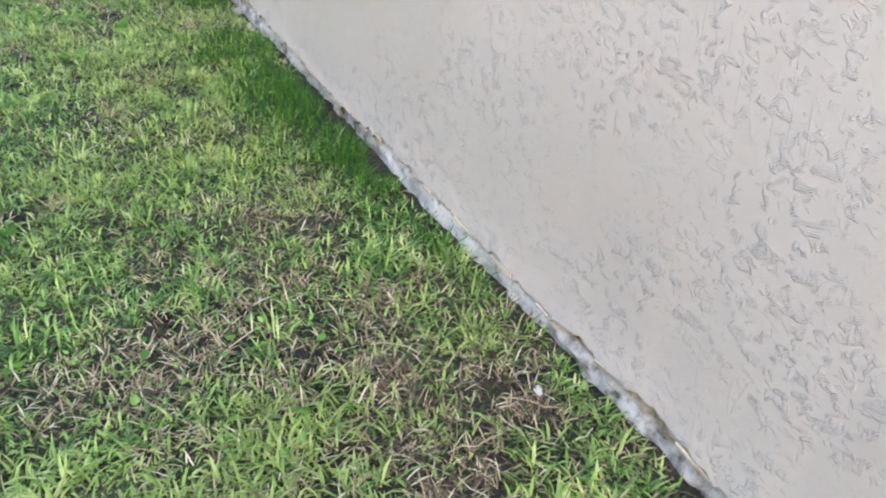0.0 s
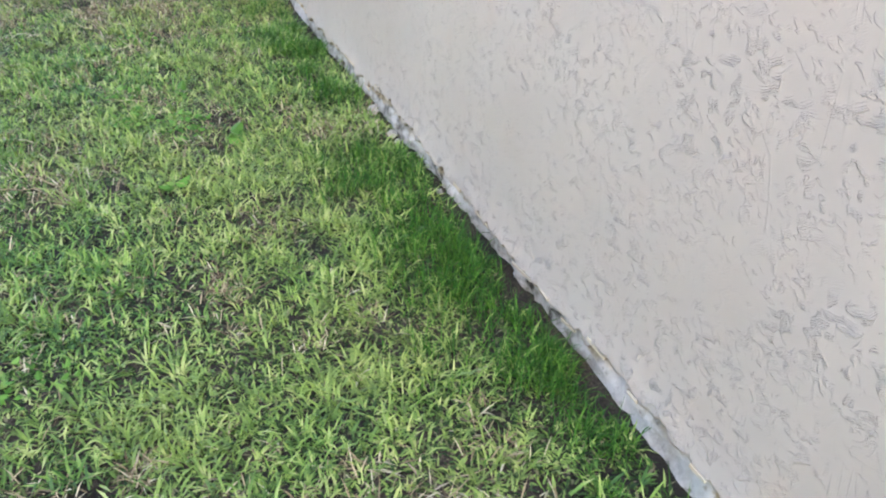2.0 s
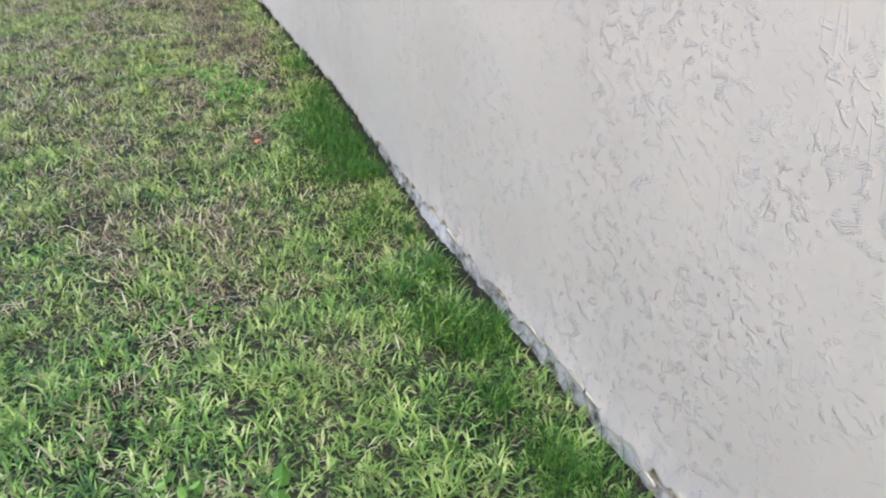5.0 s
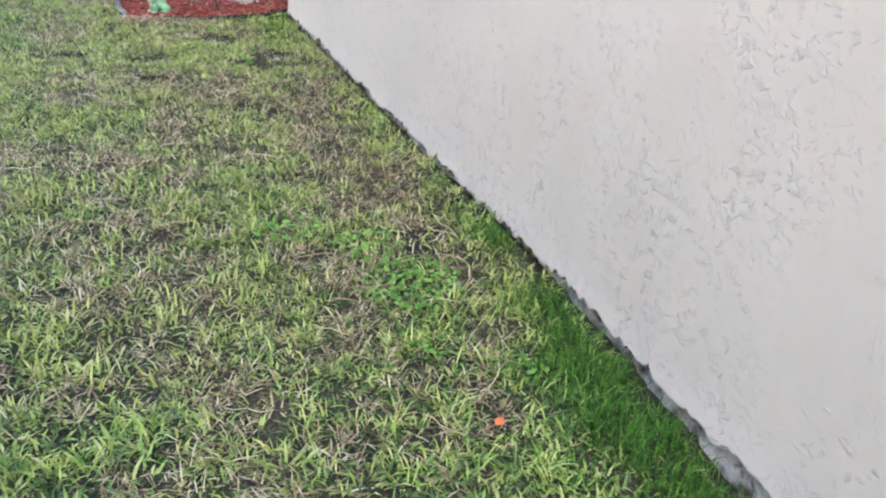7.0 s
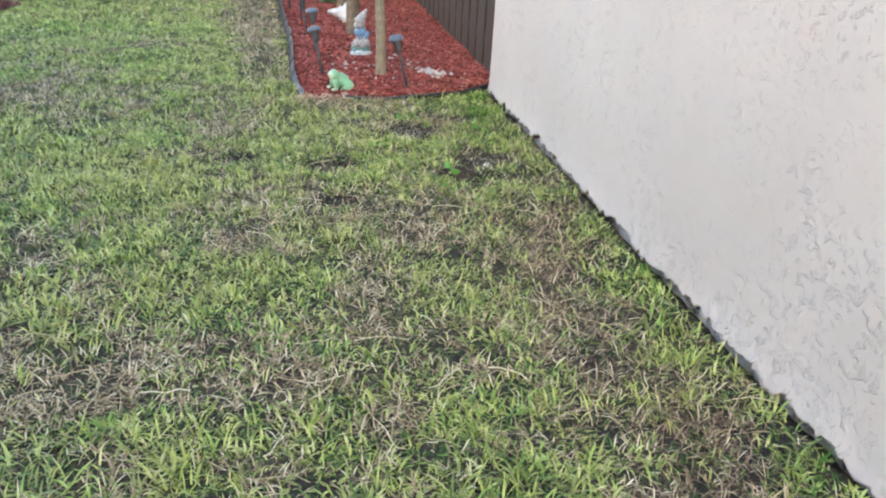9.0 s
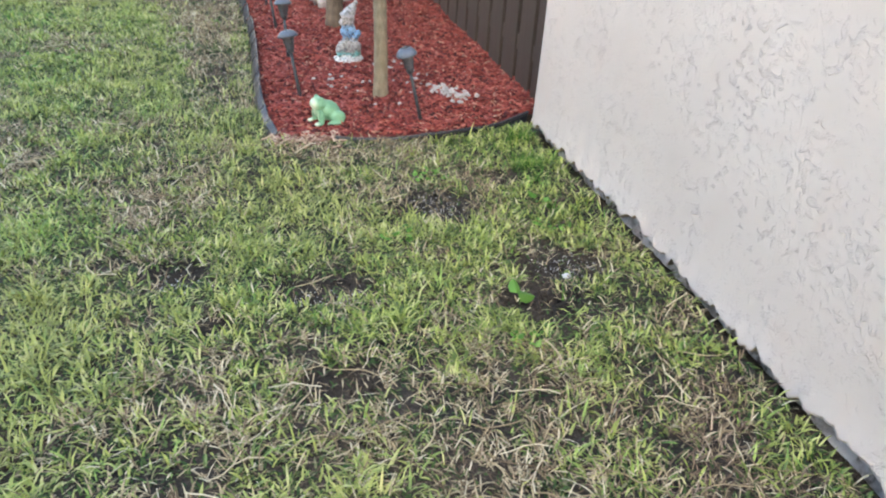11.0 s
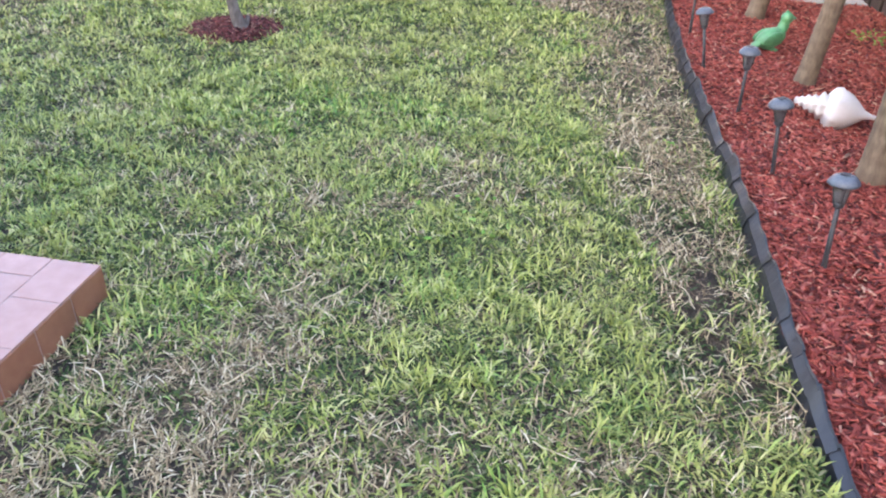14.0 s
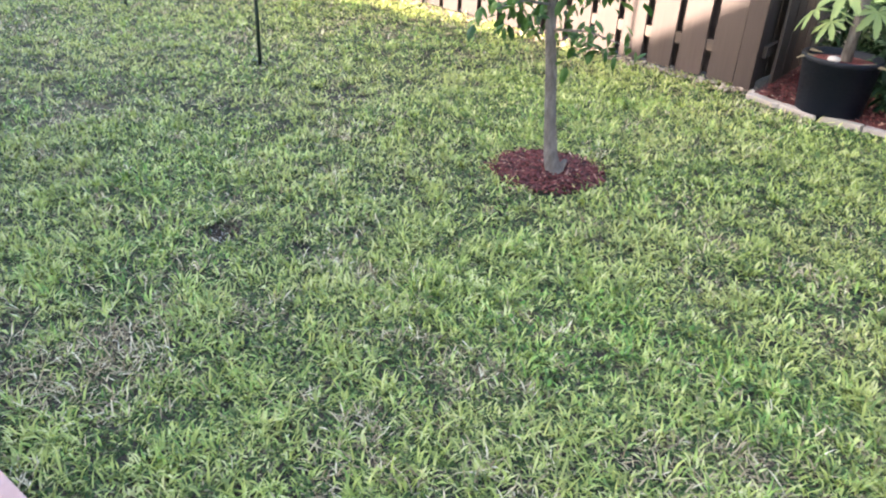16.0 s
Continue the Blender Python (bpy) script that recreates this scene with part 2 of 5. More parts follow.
def foundation_material():
    m, nt, b = material("bare_footing", 0.9)
    v = coords(nt, world=True)
    sep = nt.nodes.new("ShaderNodeSeparateXYZ")
    nt.links.new(v, sep.inputs[0])
    grey = ramp(nt, noisy(nt, v, 17, 6, 0.65), [(0.36, (0.05, 0.042, 0.034)), (0.45, (0.33, 0.32, 0.31)), (0.58, (0.62, 0.62, 0.63))])
    ochre = ramp(nt, noisy(nt, v, 22, 5, 0.65), [(0.36, (0.04, 0.028, 0.018)), (0.46, (0.34, 0.27, 0.18)), (0.62, (0.52, 0.45, 0.34))])
    level = calc(nt, "ADD", sep.outputs[2], calc(nt, "MULTIPLY_ADD", noisy(nt, v, 11, 3), 0.07, -0.035))
    col = blend(nt, ramp(nt, level, [(0.036, 0.0), (0.048, 1.0)]), grey, ochre)
    # lime bloom: one long white stain and scattered ones
    reach = calc(nt, "SUBTRACT", 1.25, calc(nt, "MULTIPLY", calc(nt, "ABSOLUTE", calc(nt, "ADD", sep.outputs[1], 6.86)), 3.6))
    bloom = calc(nt, "MAXIMUM", reach, ramp(nt, noisy(nt, v, 2.1, 3), [(0.5, 0.0), (0.6, 0.7)]))
    bloom = calc(nt, "MULTIPLY", bloom, ramp(nt, noisy(nt, v, 30, 4, 0.6), [(0.36, 0.1), (0.46, 1.0)]))
    col = blend(nt, calc(nt, "MULTIPLY", bloom, ramp(nt, level, [(0.045, 1.0), (0.07, 0.2)])), col, (0.80, 0.80, 0.83))
    nt.links.new(col, b.inputs["Base Color"])
    bump(nt, b, noisy(nt, v, 60, 6, 0.7), 0.9, 0.008)
    return m


def soil_material():
    m, nt, b = material("soil_and_thatch", 0.95, 0, 0.2)
    v = coords(nt, world=True)
    soil = ramp(nt, noisy(nt, v, 45, 6, 0.7), [(0.3, (0.012, 0.011, 0.010)), (0.6, (0.035, 0.031, 0.028)), (0.8, (0.11, 0.10, 0.09))])
    thatch = ramp(nt, noisy(nt, v, 120, 4, 0.7), [(0.3, (0.022, 0.017, 0.013)), (0.5, (0.085, 0.064, 0.046)), (0.7, (0.26, 0.20, 0.14))])
    col = blend(nt, ramp(nt, noisy(nt, v, 2.2, 4, 0.6), [(0.42, 0.1), (0.64, 0.75)]), soil, thatch)
    nt.links.new(col, b.inputs["Base Color"])
    bump(nt, b, noisy(nt, v, 70, 6, 0.7), 0.9, 0.012)
    return m


def bark_material(name, lo, hi, ring=28.0):
    m, nt, b = material(name, 0.8)
    v = coords(nt, (1, 1, 1))
    w = nt.nodes.new("ShaderNodeTexWave")
    w.bands_direction = "Z"
    w.inputs["Scale"].default_value = ring / 6.0
    w.inputs["Distortion"].default_value = 1.6
    w.inputs["Detail"].default_value = 2.0
    nt.links.new(v, w.inputs["Vector"])
    n = noisy(nt, coords(nt, (1, 1, 0.35)), 40, 5, 0.65)
    col = ramp(nt, n, [(0.3, lo), (0.7, hi)])
    col = blend(nt, calc(nt, "MULTIPLY", w.outputs[1], 0.22), col, tuple(c * 0.55 for c in lo))
    nt.links.new(col, b.inputs["Base Color"])
    bump(nt, b, calc(nt, "ADD", n, calc(nt, "MULTIPLY", w.outputs[1], 0.6)), 0.5, 0.004)
    return m


def board_material(name, lo, hi):
    """Painted boards: each board a little different, with grain along it."""
    m, nt, b = material(name, 0.6, 0, 0.35)
    info = nt.nodes.new("ShaderNodeObjectInfo")
    grain = noisy(nt, coords(nt, (1, 1, 0.06)), 55, 5, 0.6)
    col = ramp(nt, grain, [(0.3, lo), (0.7, hi)])
    col = blend(nt, calc(nt, "MULTIPLY", info.outputs["Random"], 0.3), col, tuple(c * 0.65 for c in lo))
    nt.links.new(col, b.inputs["Base Color"])
    bump(nt, b, grain, 0.4, 0.002)
    return m


def tile_material(name, lo, hi, rough):
    m, nt, b = material(name, rough, 0, 0.4)
    info = nt.nodes.new("ShaderNodeObjectInfo")
    v = coords(nt, world=True)
    col = ramp(nt, noisy(nt, v, 18, 5, 0.6), [(0.3, lo), (0.7, hi)])
    col = blend(nt, calc(nt, "MULTIPLY", info.outputs["Random"], 0.3), col, tuple(c * 0.8 for c in lo))
    nt.links.new(col, b.inputs["Base Color"])
    bump(nt, b, noisy(nt, v, 150, 4), 0.25, 0.001)
    return m


STUCCO = stucco_material()
RENDER_EDGE = plain("broken_render_edge", (0.42, 0.34, 0.24), 0.9, 0.55, 30, 0.9, 0.004, world=True)
CREAM_EDGE = plain("chipped_render", (0.60, 0.53, 0.42), 0.85, 0.35, 40, 0.8, 0.003, world=True)
FOOTING = foundation_material()
SOIL = soil_material()
BLADE = leafy("grass_blade", [(0.0, (0.055, 0.145, 0.033)), (0.4, (0.15, 0.30, 0.058)), (0.75, (0.31, 0.47, 0.105)), (1.0, (0.54, 0.61, 0.24))], (0.38, 0.42, 0.13), 0.28, 0.4, 0.4)
BLADE_DRY = leafy("yellowed_blade", [(0.0, (0.07, 0.13, 0.03)), (0.4, (0.23, 0.30, 0.062)), (0.75, (0.40, 0.475, 0.125)), (1.0, (0.56, 0.57, 0.26))], (0.44, 0.43, 0.16), 0.28, 0.4, 0.4)
LUSH = leafy("lush_blade", [(0.0, (0.018, 0.07, 0.008)), (0.6, (0.05, 0.18, 0.016)), (1.0, (0.15, 0.31, 0.04))])
UNDER = leafy("shade_toned_short_blade", [(0.0, (0.018, 0.045, 0.012)), (0.45, (0.05, 0.10, 0.025)), (0.75, (0.11, 0.15, 0.045)), (1.0, (0.24, 0.21, 0.13))], None, 0.2, 0.6, 0.3)
STRAW = leafy("dry_blade", [(0.0, (0.10, 0.068, 0.040)), (0.35, (0.27, 0.205, 0.12)), (0.75, (0.48, 0.40, 0.25)), (1.0, (0.68, 0.62, 0.45))], None, 0.15, 0.6)
DEAD = leafy("dead_brown_blade", [(0.0, (0.045, 0.030, 0.022)), (0.4, (0.13, 0.090, 0.062)), (0.8, (0.26, 0.19, 0.135)), (1.0, (0.46, 0.38, 0.28))], None, 0.1, 0.75)
WEED = leafy("weed_leaf", [(0.0, (0.07, 0.18, 0.03)), (0.6, (0.15, 0.34, 0.06)), (1.0, (0.28, 0.47, 0.12))])
MULCH = leafy("red_mulch", [(0.0, (0.05, 0.012, 0.012)), (0.3, (0.20, 0.036, 0.030)), (0.75, (0.36, 0.080, 0.062)), (0.95, (0.44, 0.15, 0.11)), (1.0, (0.48, 0.31, 0.22))], None, 0.02, 0.75)
FADED_MULCH = leafy("faded_mulch", [(0.0, (0.15, 0.06, 0.045)), (0.5, (0.40, 0.25, 0.18)), (1.0, (0.60, 0.46, 0.34))], None, 0.02, 0.8)
MULCH_BASE = plain("mulch_bed", (0.14, 0.022, 0.017), 0.9, 0.5, 60, 1.0, 0.01, world=True)
# darker red mulch; in the planted bed the hedge's shade is in this colour
DARKENED_MULCH = leafy("darkened_mulch", [(0.0, (0.025, 0.008, 0.009)), (0.4, (0.085, 0.022, 0.022)), (0.9, (0.17, 0.045, 0.042)), (1.0, (0.34, 0.20, 0.15))], None, 0.02, 0.8)
DARKENED_MULCH_BASE = plain("darkened_mulch_bed", (0.07, 0.016, 0.015), 0.9, 0.5, 60, 1.0, 0.01, world=True)
EDGING = plain("black_plastic_edging", (0.018, 0.020, 0.026), 0.42, 0.4, 30, 0.35, 0.002)
LAMP_BLACK = plain("lamp_plastic", (0.025, 0.028, 0.034), 0.4, 0.3, 50, 0.15, 0.0006)
LAMP_CAP = plain("lamp_cap_plastic", (0.075, 0.095, 0.125), 0.33, 0.3, 40, 0.15, 0.0006)
LAMP_LENS = plain("smoked_lens", (0.10, 0.10, 0.11), 0.15, 0.3, 60, 0.2, 0.001)
PANEL = plain("solar_cell", (0.03, 0.035, 0.05), 0.45, 0.2, 50, 0.05, 0.0004, spec=0.25)
TRUNK = bark_material("papaya_bark", (0.15, 0.125, 0.085), (0.30, 0.26, 0.185))
# browner bark of the stout trunks, darkened further for the bed's shade
TRUNK_SHADED = bark_material("shaded_brown_papaya_bark", (0.085, 0.062, 0.042), (0.20, 0.155, 0.11))
GREYBARK = bark_material("grey_bark", (0.045, 0.038, 0.034), (0.165, 0.145, 0.135), 10)
FENCE_BROWN = board_material("brown_board", (0.040, 0.030, 0.026), (0.064, 0.049, 0.042))
FENCE_TAN = board_material("tan_board", (0.034, 0.024, 0.022), (0.050, 0.036, 0.033))
RAIL_DARK = plain("dark_rail", (0.05, 0.035, 0.028), 0.7, 0.3, 30)
TILE_TOP = tile_material("pale_terracotta", (0.36, 0.205, 0.18), (0.43, 0.265, 0.235), 0.4)
TILE_RISER = tile_material("terracotta_riser", (0.25, 0.115, 0.07), (0.32, 0.16, 0.10), 0.5)
GROUT = plain("grout", (0.33, 0.235, 0.215), 0.9, 0.3, 60, 0.5, 0.002)
CONCRETE = plain("pale_concrete", (0.26, 0.255, 0.25), 0.85, 0.22, 14, 0.5, 0.003, world=True)
KERB = plain("kerb_block", (0.26, 0.225, 0.20), 0.9, 0.3, 22, 0.6, 0.004, world=True)
UNIT_GREY = plain("grey_painted_steel", (0.0095, 0.011, 0.0125), 0.6, 0.15, 12, 0.1, 0.0006, spec=0.2)
UNIT_LIT_SIDE = plain("lit_side_grey_steel", (0.17, 0.17, 0.165), 0.5, 0.2, 14, 0.1, 0.0008)
POT = plain("black_nursery_pot", (0.003, 0.005, 0.011), 0.55, 0.3, 16, 0.12, 0.001, spec=0.25)
WHITE_SHELL = plain("white_shell", (0.52, 0.515, 0.52), 0.45, 0.08, 30, 0.4, 0.003)
STONE = plain("white_stone", (0.38, 0.36, 0.34), 0.7, 0.2, 40, 0.4, 0.003)
FROG = plain("pale_green_glaze", (0.17, 0.37, 0.22), 0.4, 0.3, 14, 0.3, 0.002)
BIRD = plain("green_glaze", (0.075, 0.25, 0.12), 0.38, 0.65, 40, 0.3, 0.002)
LITTER = leafy("leaf_litter", [(0.0, (0.10, 0.07, 0.045)), (0.5, (0.24, 0.19, 0.14)), (1.0, (0.42, 0.37, 0.31))], None, 0.1, 0.85)
PAPAYA_LEAF = leafy("papaya_leaf", [(0.0, (0.12, 0.21, 0.04)), (1.0, (0.26, 0.36, 0.08))], None, 0.4, 0.45)
POT_LEAF = leafy("potted_leaf", [(0.0, (0.03, 0.075, 0.02)), (0.7, (0.07, 0.13, 0.04)), (1.0, (0.22, 0.29, 0.12))], None, 0.35)
TREE_LEAF = leafy("tree_leaf", [(0.0, (0.018, 0.055, 0.014)), (0.7, (0.045, 0.11, 0.022)), (1.0, (0.12, 0.2, 0.05))], None, 0.3)
HEDGE_LEAF = leafy("hedge_leaf", [(0.0, (0.008, 0.024, 0.010)), (0.7, (0.028, 0.066, 0.026)), (1.0, (0.10, 0.15, 0.06))], None, 0.25, 0.45)
STEM = plain("green_stem", (0.16, 0.22, 0.08), 0.6, 0.3, 30, 0.2, 0.001)
POLE = plain("dark_green_metal", (0.02, 0.035, 0.028), 0.45, 0.3, 30, 0.1, 0.0006)
CABLE = plain("grey_hose", (0.36, 0.37, 0.40), 0.4, 0.1, 40, 0.1, 0.0005)
YELLOW = plain("yellow_plastic", (0.68, 0.50, 0.03), 0.45, 0.15, 40, 0.1, 0.0006)
LADDER = plain("white_rail", (0.76, 0.77, 0.78), 0.4, 0.1, 20, 0.1, 0.0006)
RUBBER = plain("black_rubber", (0.02, 0.02, 0.021), 0.7, 0.2, 40, 0.3, 0.001)
HOUSE = plain("house_render", (0.50, 0.45, 0.39), 0.85, 0.08, 3, 0.5, 0.004, world=True)
ROOF = plain("roof_tile", (0.22, 0.13, 0.10), 0.8, 0.3, 8, 0.5, 0.01, world=True)
ORANGE = plain("orange_petal", (0.75, 0.16, 0.05), 0.6, 0.2, 50, 0.2, 0.001)
PURPLE = plain("purple_petal", (0.13, 0.07, 0.42), 0.6, 0.3, 50, 0.2, 0.001)
SAND = plain("pale_sand", (0.46, 0.45, 0.44), 0.95, 0.4, 60, 0.8, 0.006, world=True)

# ---- the ground ----
BED_LEFT = [(-1.255, 2.88), (-1.295, 3.10), (-1.32, 3.45), (-1.325, 3.95), (-1.325, 4.45), (-1.335, 4.90), (-1.37, 5.45), (-1.40, 6.0), (-1.42, 6.6), (-1.42, 7.45), (-1.40, 7.98)]
BED_FRONT = [(-1.255, 2.88), (-1.12, 2.84), (-0.97, 2.835), (-0.70, 2.83), (-0.44, 2.84), (-0.24, 2.91), (-0.07, 3.0), (0.04, 3.06)]
STEP = (-5.4, -3.42, 0.9, 3.49)     # x and y of the tiled step
RING = (-4.25, 6.34, 0.26)
KERB_LINE = [(-1.70, 8.02), (-2.20, 8.18), (-2.65, 8.33), (-3.20, 8.40), (-3.55, 8.46), (-3.95, 8.60)]


def bed_edge(y):
    return np.interp(y, [p[1] for p in BED_LEFT], [p[0] for p in BED_LEFT])


def front_edge(x):
    return np.interp(x, [p[0] for p in BED_FRONT], [p[1] for p in BED_FRONT])


def height(x, y):
    """The lawn's height: gentle swells, and a dip along the footing."""
    x, y = np.asarray(x, float), np.asarray(y, float)
    z = (field(x, y, 0.9, 3) - 0.5) * 0.03 + (field(x, y, 5, 4) - 0.5) * 0.012
    z = z + 0.035 * np.clip((y + 3.0) / 1.5, 0, 1) * np.exp(-((x - 0.03) / 0.16) ** 2) * (y < 2.9)
    z = z - 0.06 * np.clip((y + 3.0) / 1.5, 0, 1) * np.clip((x + 0.012) / 0.012, 0, 1) * (y < 2.9)
    return z - 0.02 * np.exp(-((x - 0.02) / 0.13) ** 2) * np.clip(-1.5 - y, 0, 1)


# bare spots: x, y, radius
HOLES = [(-1.61, 1.73, 0.14), (-1.14, 1.60, 0.18), (-0.31, 1.62, 0.22), (-0.64, 2.13, 0.2), (-0.5, 1.42, 0.15), (-1.12, 1.12, 0.13), (-0.5, 1.35, 0.12),
         (-1.5, 1.42, 0.09), (-2.19, 0.12, 0.08), (-1.05, -4.98, 0.07), (-1.2, -6.3, 0.1), (-0.9, -6.95, 0.08), (-4.9, 4.75, 0.12),
         (-0.3, 2.35, 0.12), (-1.7, 0.15, 0.07)]
# brown spots: x, y, half width, half length, strength (below zero: lush)
BROWN = [(-0.28, -0.35, 0.22, 0.8, 0.5), (-0.28, 0.55, 0.3, 0.5, 0.45), (-0.3, -1.25, 0.12, 0.3, 0.3), (-0.06, -1.7, 0.14, 0.9, -0.55), (-1.0, 1.05, 0.7, 0.35, 0.45),
         (-1.55, 4.5, 0.2, 1.5, 0.8), (-1.72, 6.4, 0.3, 1.2, 0.95), (-1.85, 7.6, 0.4, 0.5, 0.7), (-1.2, 2.72, 0.25, 0.1, 0.4), (-2.9, 2.75, 0.5, 0.4, 0.55),
         (-2.75, 3.6, 0.5, 0.35, 0.15), (-3.0, 4.3, 0.35, 0.3, 0.05), (-2.0, 7.75, 0.6, 0.3, 0.6), (-1.1, 0.0, 0.5, 0.4, 0.3), (-1.9, -0.2, 0.5, 0.5, 0.3), (-2.3, 2.45, 0.35, 0.3, 0.45), (-1.75, 2.25, 0.3, 0.25, 0.4), (-2.6, 3.3, 0.3, 0.3, 0.1),
         (-0.45, -7.1, 0.3, 0.45, -0.22), (-0.55, -6.5, 0.3, 0.25, 0.3), (-0.3, -4.65, 0.2, 0.2, 0.35), (-0.8, -5.6, 0.3, 0.3, 0.2),
         # at y -7.4: dry straw mix, browned darker to stand for shade
         (-0.10, -6.1, 0.24, 0.6, -0.85), (-0.14, -7.4, 0.2, 0.45, 0.4), (-0.12, -4.0, 0.22, 0.9, -0.3), (-0.14, -5.75, 0.22, 0.55, -0.7), (-3.2, 5.2, 1.1, 1.6, -0.15), (-3.0, 1.5, 0.8, 1.0, -0.2), (-0.15, -5.2, 0.2, 0.35, -0.7), (-0.12, -2.6, 0.2, 0.7, -0.4),
         (-3.6, 6.9, 1.5, 1.2, -0.35), (-6.5, 6.8, 2.0, 2.0, -0.3), (-0.12, 2.7, 0.2, 0.25, 0.1), (-2.4, 3.9, 0.4, 0.6, -0.15)]


def dryness(x, y):
    d = 0.33 + 0.05 * np.clip((y + 3.5) / 3, 0, 1) - 0.05 * np.clip((y - 2.4) / 1.5, 0, 1) + 0.75 * (field(x, y, 1.3, 11) - 0.5) + 0.8 * (field(x, y, 4.5, 12) - 0.5) + 0.8 * (field(x, y, 11, 13) - 0.5)
    for bx, by, rx, ry, s in BROWN:
        d = d + s * np.exp(-(((x - bx) / rx) ** 2 + ((y - by) / ry) ** 2))
    return d


def bare(x, y):
    b = np.zeros_like(x)
    for hx, hy, r in HOLES:
        wob = r * (0.35 + 0.8 * field(x, y, 9, 21))
        b = np.maximum(b, np.clip(1.5 - ((x - hx) ** 2 + (y - hy) ** 2) / wob ** 2, 0, 1))
    strip = np.exp(-((x - bed_edge(y) + 0.18) / 0.2) ** 2) * (y > 3.2) * (y < 8)
    b = np.maximum(b, strip * np.clip(field(x, y, 6, 33) * 1.7 - 0.45, 0, 0.85))
    return np.maximum(b, np.clip((field(x, y, 3.1, 31) + 0.35 * field(x, y, 9, 32) - 0.98) * 4, 0, 0.8))


def on_lawn(x, y):
    ok = (x < 0.015 - 0.03 * np.clip((y + 3.0) / 1.5, 0, 1)) & (y < 9.6)
    ok &= ~((y < -2.2) & (x > -0.012 - 0.08 * field(y, y * 0, 5, 43) * field(y, y * 0, 1.7, 44)))
    ok &= ~((x > bed_edge(y) - 0.01) & (y > front_edge(x) - 0.01))
    ok &= ~((x < STEP[1] + 0.01) & (x > STEP[0]) & (y > STEP[2]) & (y < STEP[3] + 0.01))
    ok &= ((x - RING[0]) ** 2 + (y - RING[1]) ** 2) > (RING[2] * (0.62 + 0.62 * field(x, y, 14, 41))) ** 2
    ok &= ~((x > -3.97) & (y > np.interp(x, [p[0] for p in KERB_LINE[::-1]], [p[1] for p in KERB_LINE[::-1]]) - 0.03))
    return ok & ~((x < -3.95) & (y > 8.84 - 0.155 * (x + 3.98)))


def sheet(name, x0, x1, y0, y1, step, mat, lift=0.0, shape=None):
    xs, ys = np.arange(x0, x1 + step / 2, step), np.arange(y0, y1 + step / 2, step)
    gx, gy = np.meshgrid(xs, ys)
    z = (shape or height)(gx, gy) + lift
    n, k = len(xs), len(ys)
    idx = np.arange(n * k).reshape(k, n)
    quads = np.stack([idx[:-1, :-1], idx[:-1, 1:], idx[1:, 1:], idx[1:, :-1]], -1).reshape(-1, 4)
    return mesh_of(name, np.stack([gx, gy, z], -1).reshape(-1, 3), quads, np.zeros((0, 3), int), mat)


def wide_ground():
    """One sheet: fine where one walks, coarse out to the horizon."""
    xs = np.concatenate([[-1500, -300, -80, -30], np.arange(-12, -0.24, 0.08), np.arange(-0.2, 0.1, 0.0125), [0.2, 0.4], [3, 30, 80, 300, 1500]])
    ys = np.concatenate([[-1500, -300, -80, -30, -14], np.arange(-9, 10.01, 0.08), [14, 30, 80, 300, 1500]])
    gx, gy = np.meshgrid(xs, ys)
    near = np.clip(np.minimum.reduce([(gx + 12) / 2, (0.9 - gx) / 0.5, (gy + 9.5) / 2, (11 - gy) / 2]), 0, 1)
    z = height(gx, gy) * near - 0.02 * bare(gx, gy) * near
    z -= 0.03 * ((gx > bed_edge(gy)) & (gy > front_edge(gx) + 0.05) & (gy < 9))
    idx = np.arange(gx.size).reshape(gx.shape)
    quads = np.stack([idx[:-1, :-1], idx[:-1, 1:], idx[1:, 1:], idx[1:, :-1]], -1).reshape(-1, 4)
    return mesh_of("ground", np.stack([gx, gy, z], -1).reshape(-1, 3), quads, np.zeros((0, 3), int), SOIL)


tagged(wide_ground(), "dark sandy soil and thatch under a patchy lawn", "ground", kind="structure")


def scatter(regions):
    """Random places: rows of x0, x1, y0, y1, pieces to the square metre."""
    out = []
    for x0, x1, y0, y1, dens in regions:
        n = int((x1 - x0) * (y1 - y0) * dens)
        out.append(np.stack([rng.uniform(x0, x1, n), rng.uniform(y0, y1, n)], -1))
    p = np.concatenate(out)
    p = p[on_lawn(p[:, 0], p[:, 1])]
    return p[:, 0], p[:, 1]


def blades(name, x, y, length, width, lean, mat, curl=0.5, lift=0.0, turn=None):
    """Two-step blades that bend over; arrays of the same length."""
    n = len(x)
    turn = rng.uniform(0, 2 * np.pi, n) if turn is None else turn
    cx, cy = np.cos(turn), np.sin(turn)
    z = height(x, y) - 0.004 + lift
    l1, l2 = length * 0.55, length * 0.45
    lean2 = np.minimum(lean + curl * rng.uniform(0.4, 1.4, n), 1.75)
    mx, mz = l1 * np.sin(lean), l1 * np.cos(lean)
    tx, tz = mx + l2 * np.sin(lean2), mz + l2 * np.cos(lean2)
    tz = np.maximum(tz, 0.004)
    v = np.empty((n, 5, 3), np.float32)
    for k, (side, out, up, w) in enumerate(((-1, 0, 0, 0.42), (1, 0, 0, 0.42), (1, mx, mz, 0.5), (-1, mx, mz, 0.5), (0, tx, tz, 0))):
        v[:, k, 0] = x + cx * out - cy * side * width * w
        v[:, k, 1] = y + cy * out + cx * side * width * w
        v[:, k, 2] = z + up
    base = np.arange(n)[:, None] * 5
    return mesh_of(name, v.reshape(-1, 3), base + np.array([0, 1, 2, 3]), base + np.array([3, 2, 4]), mat)


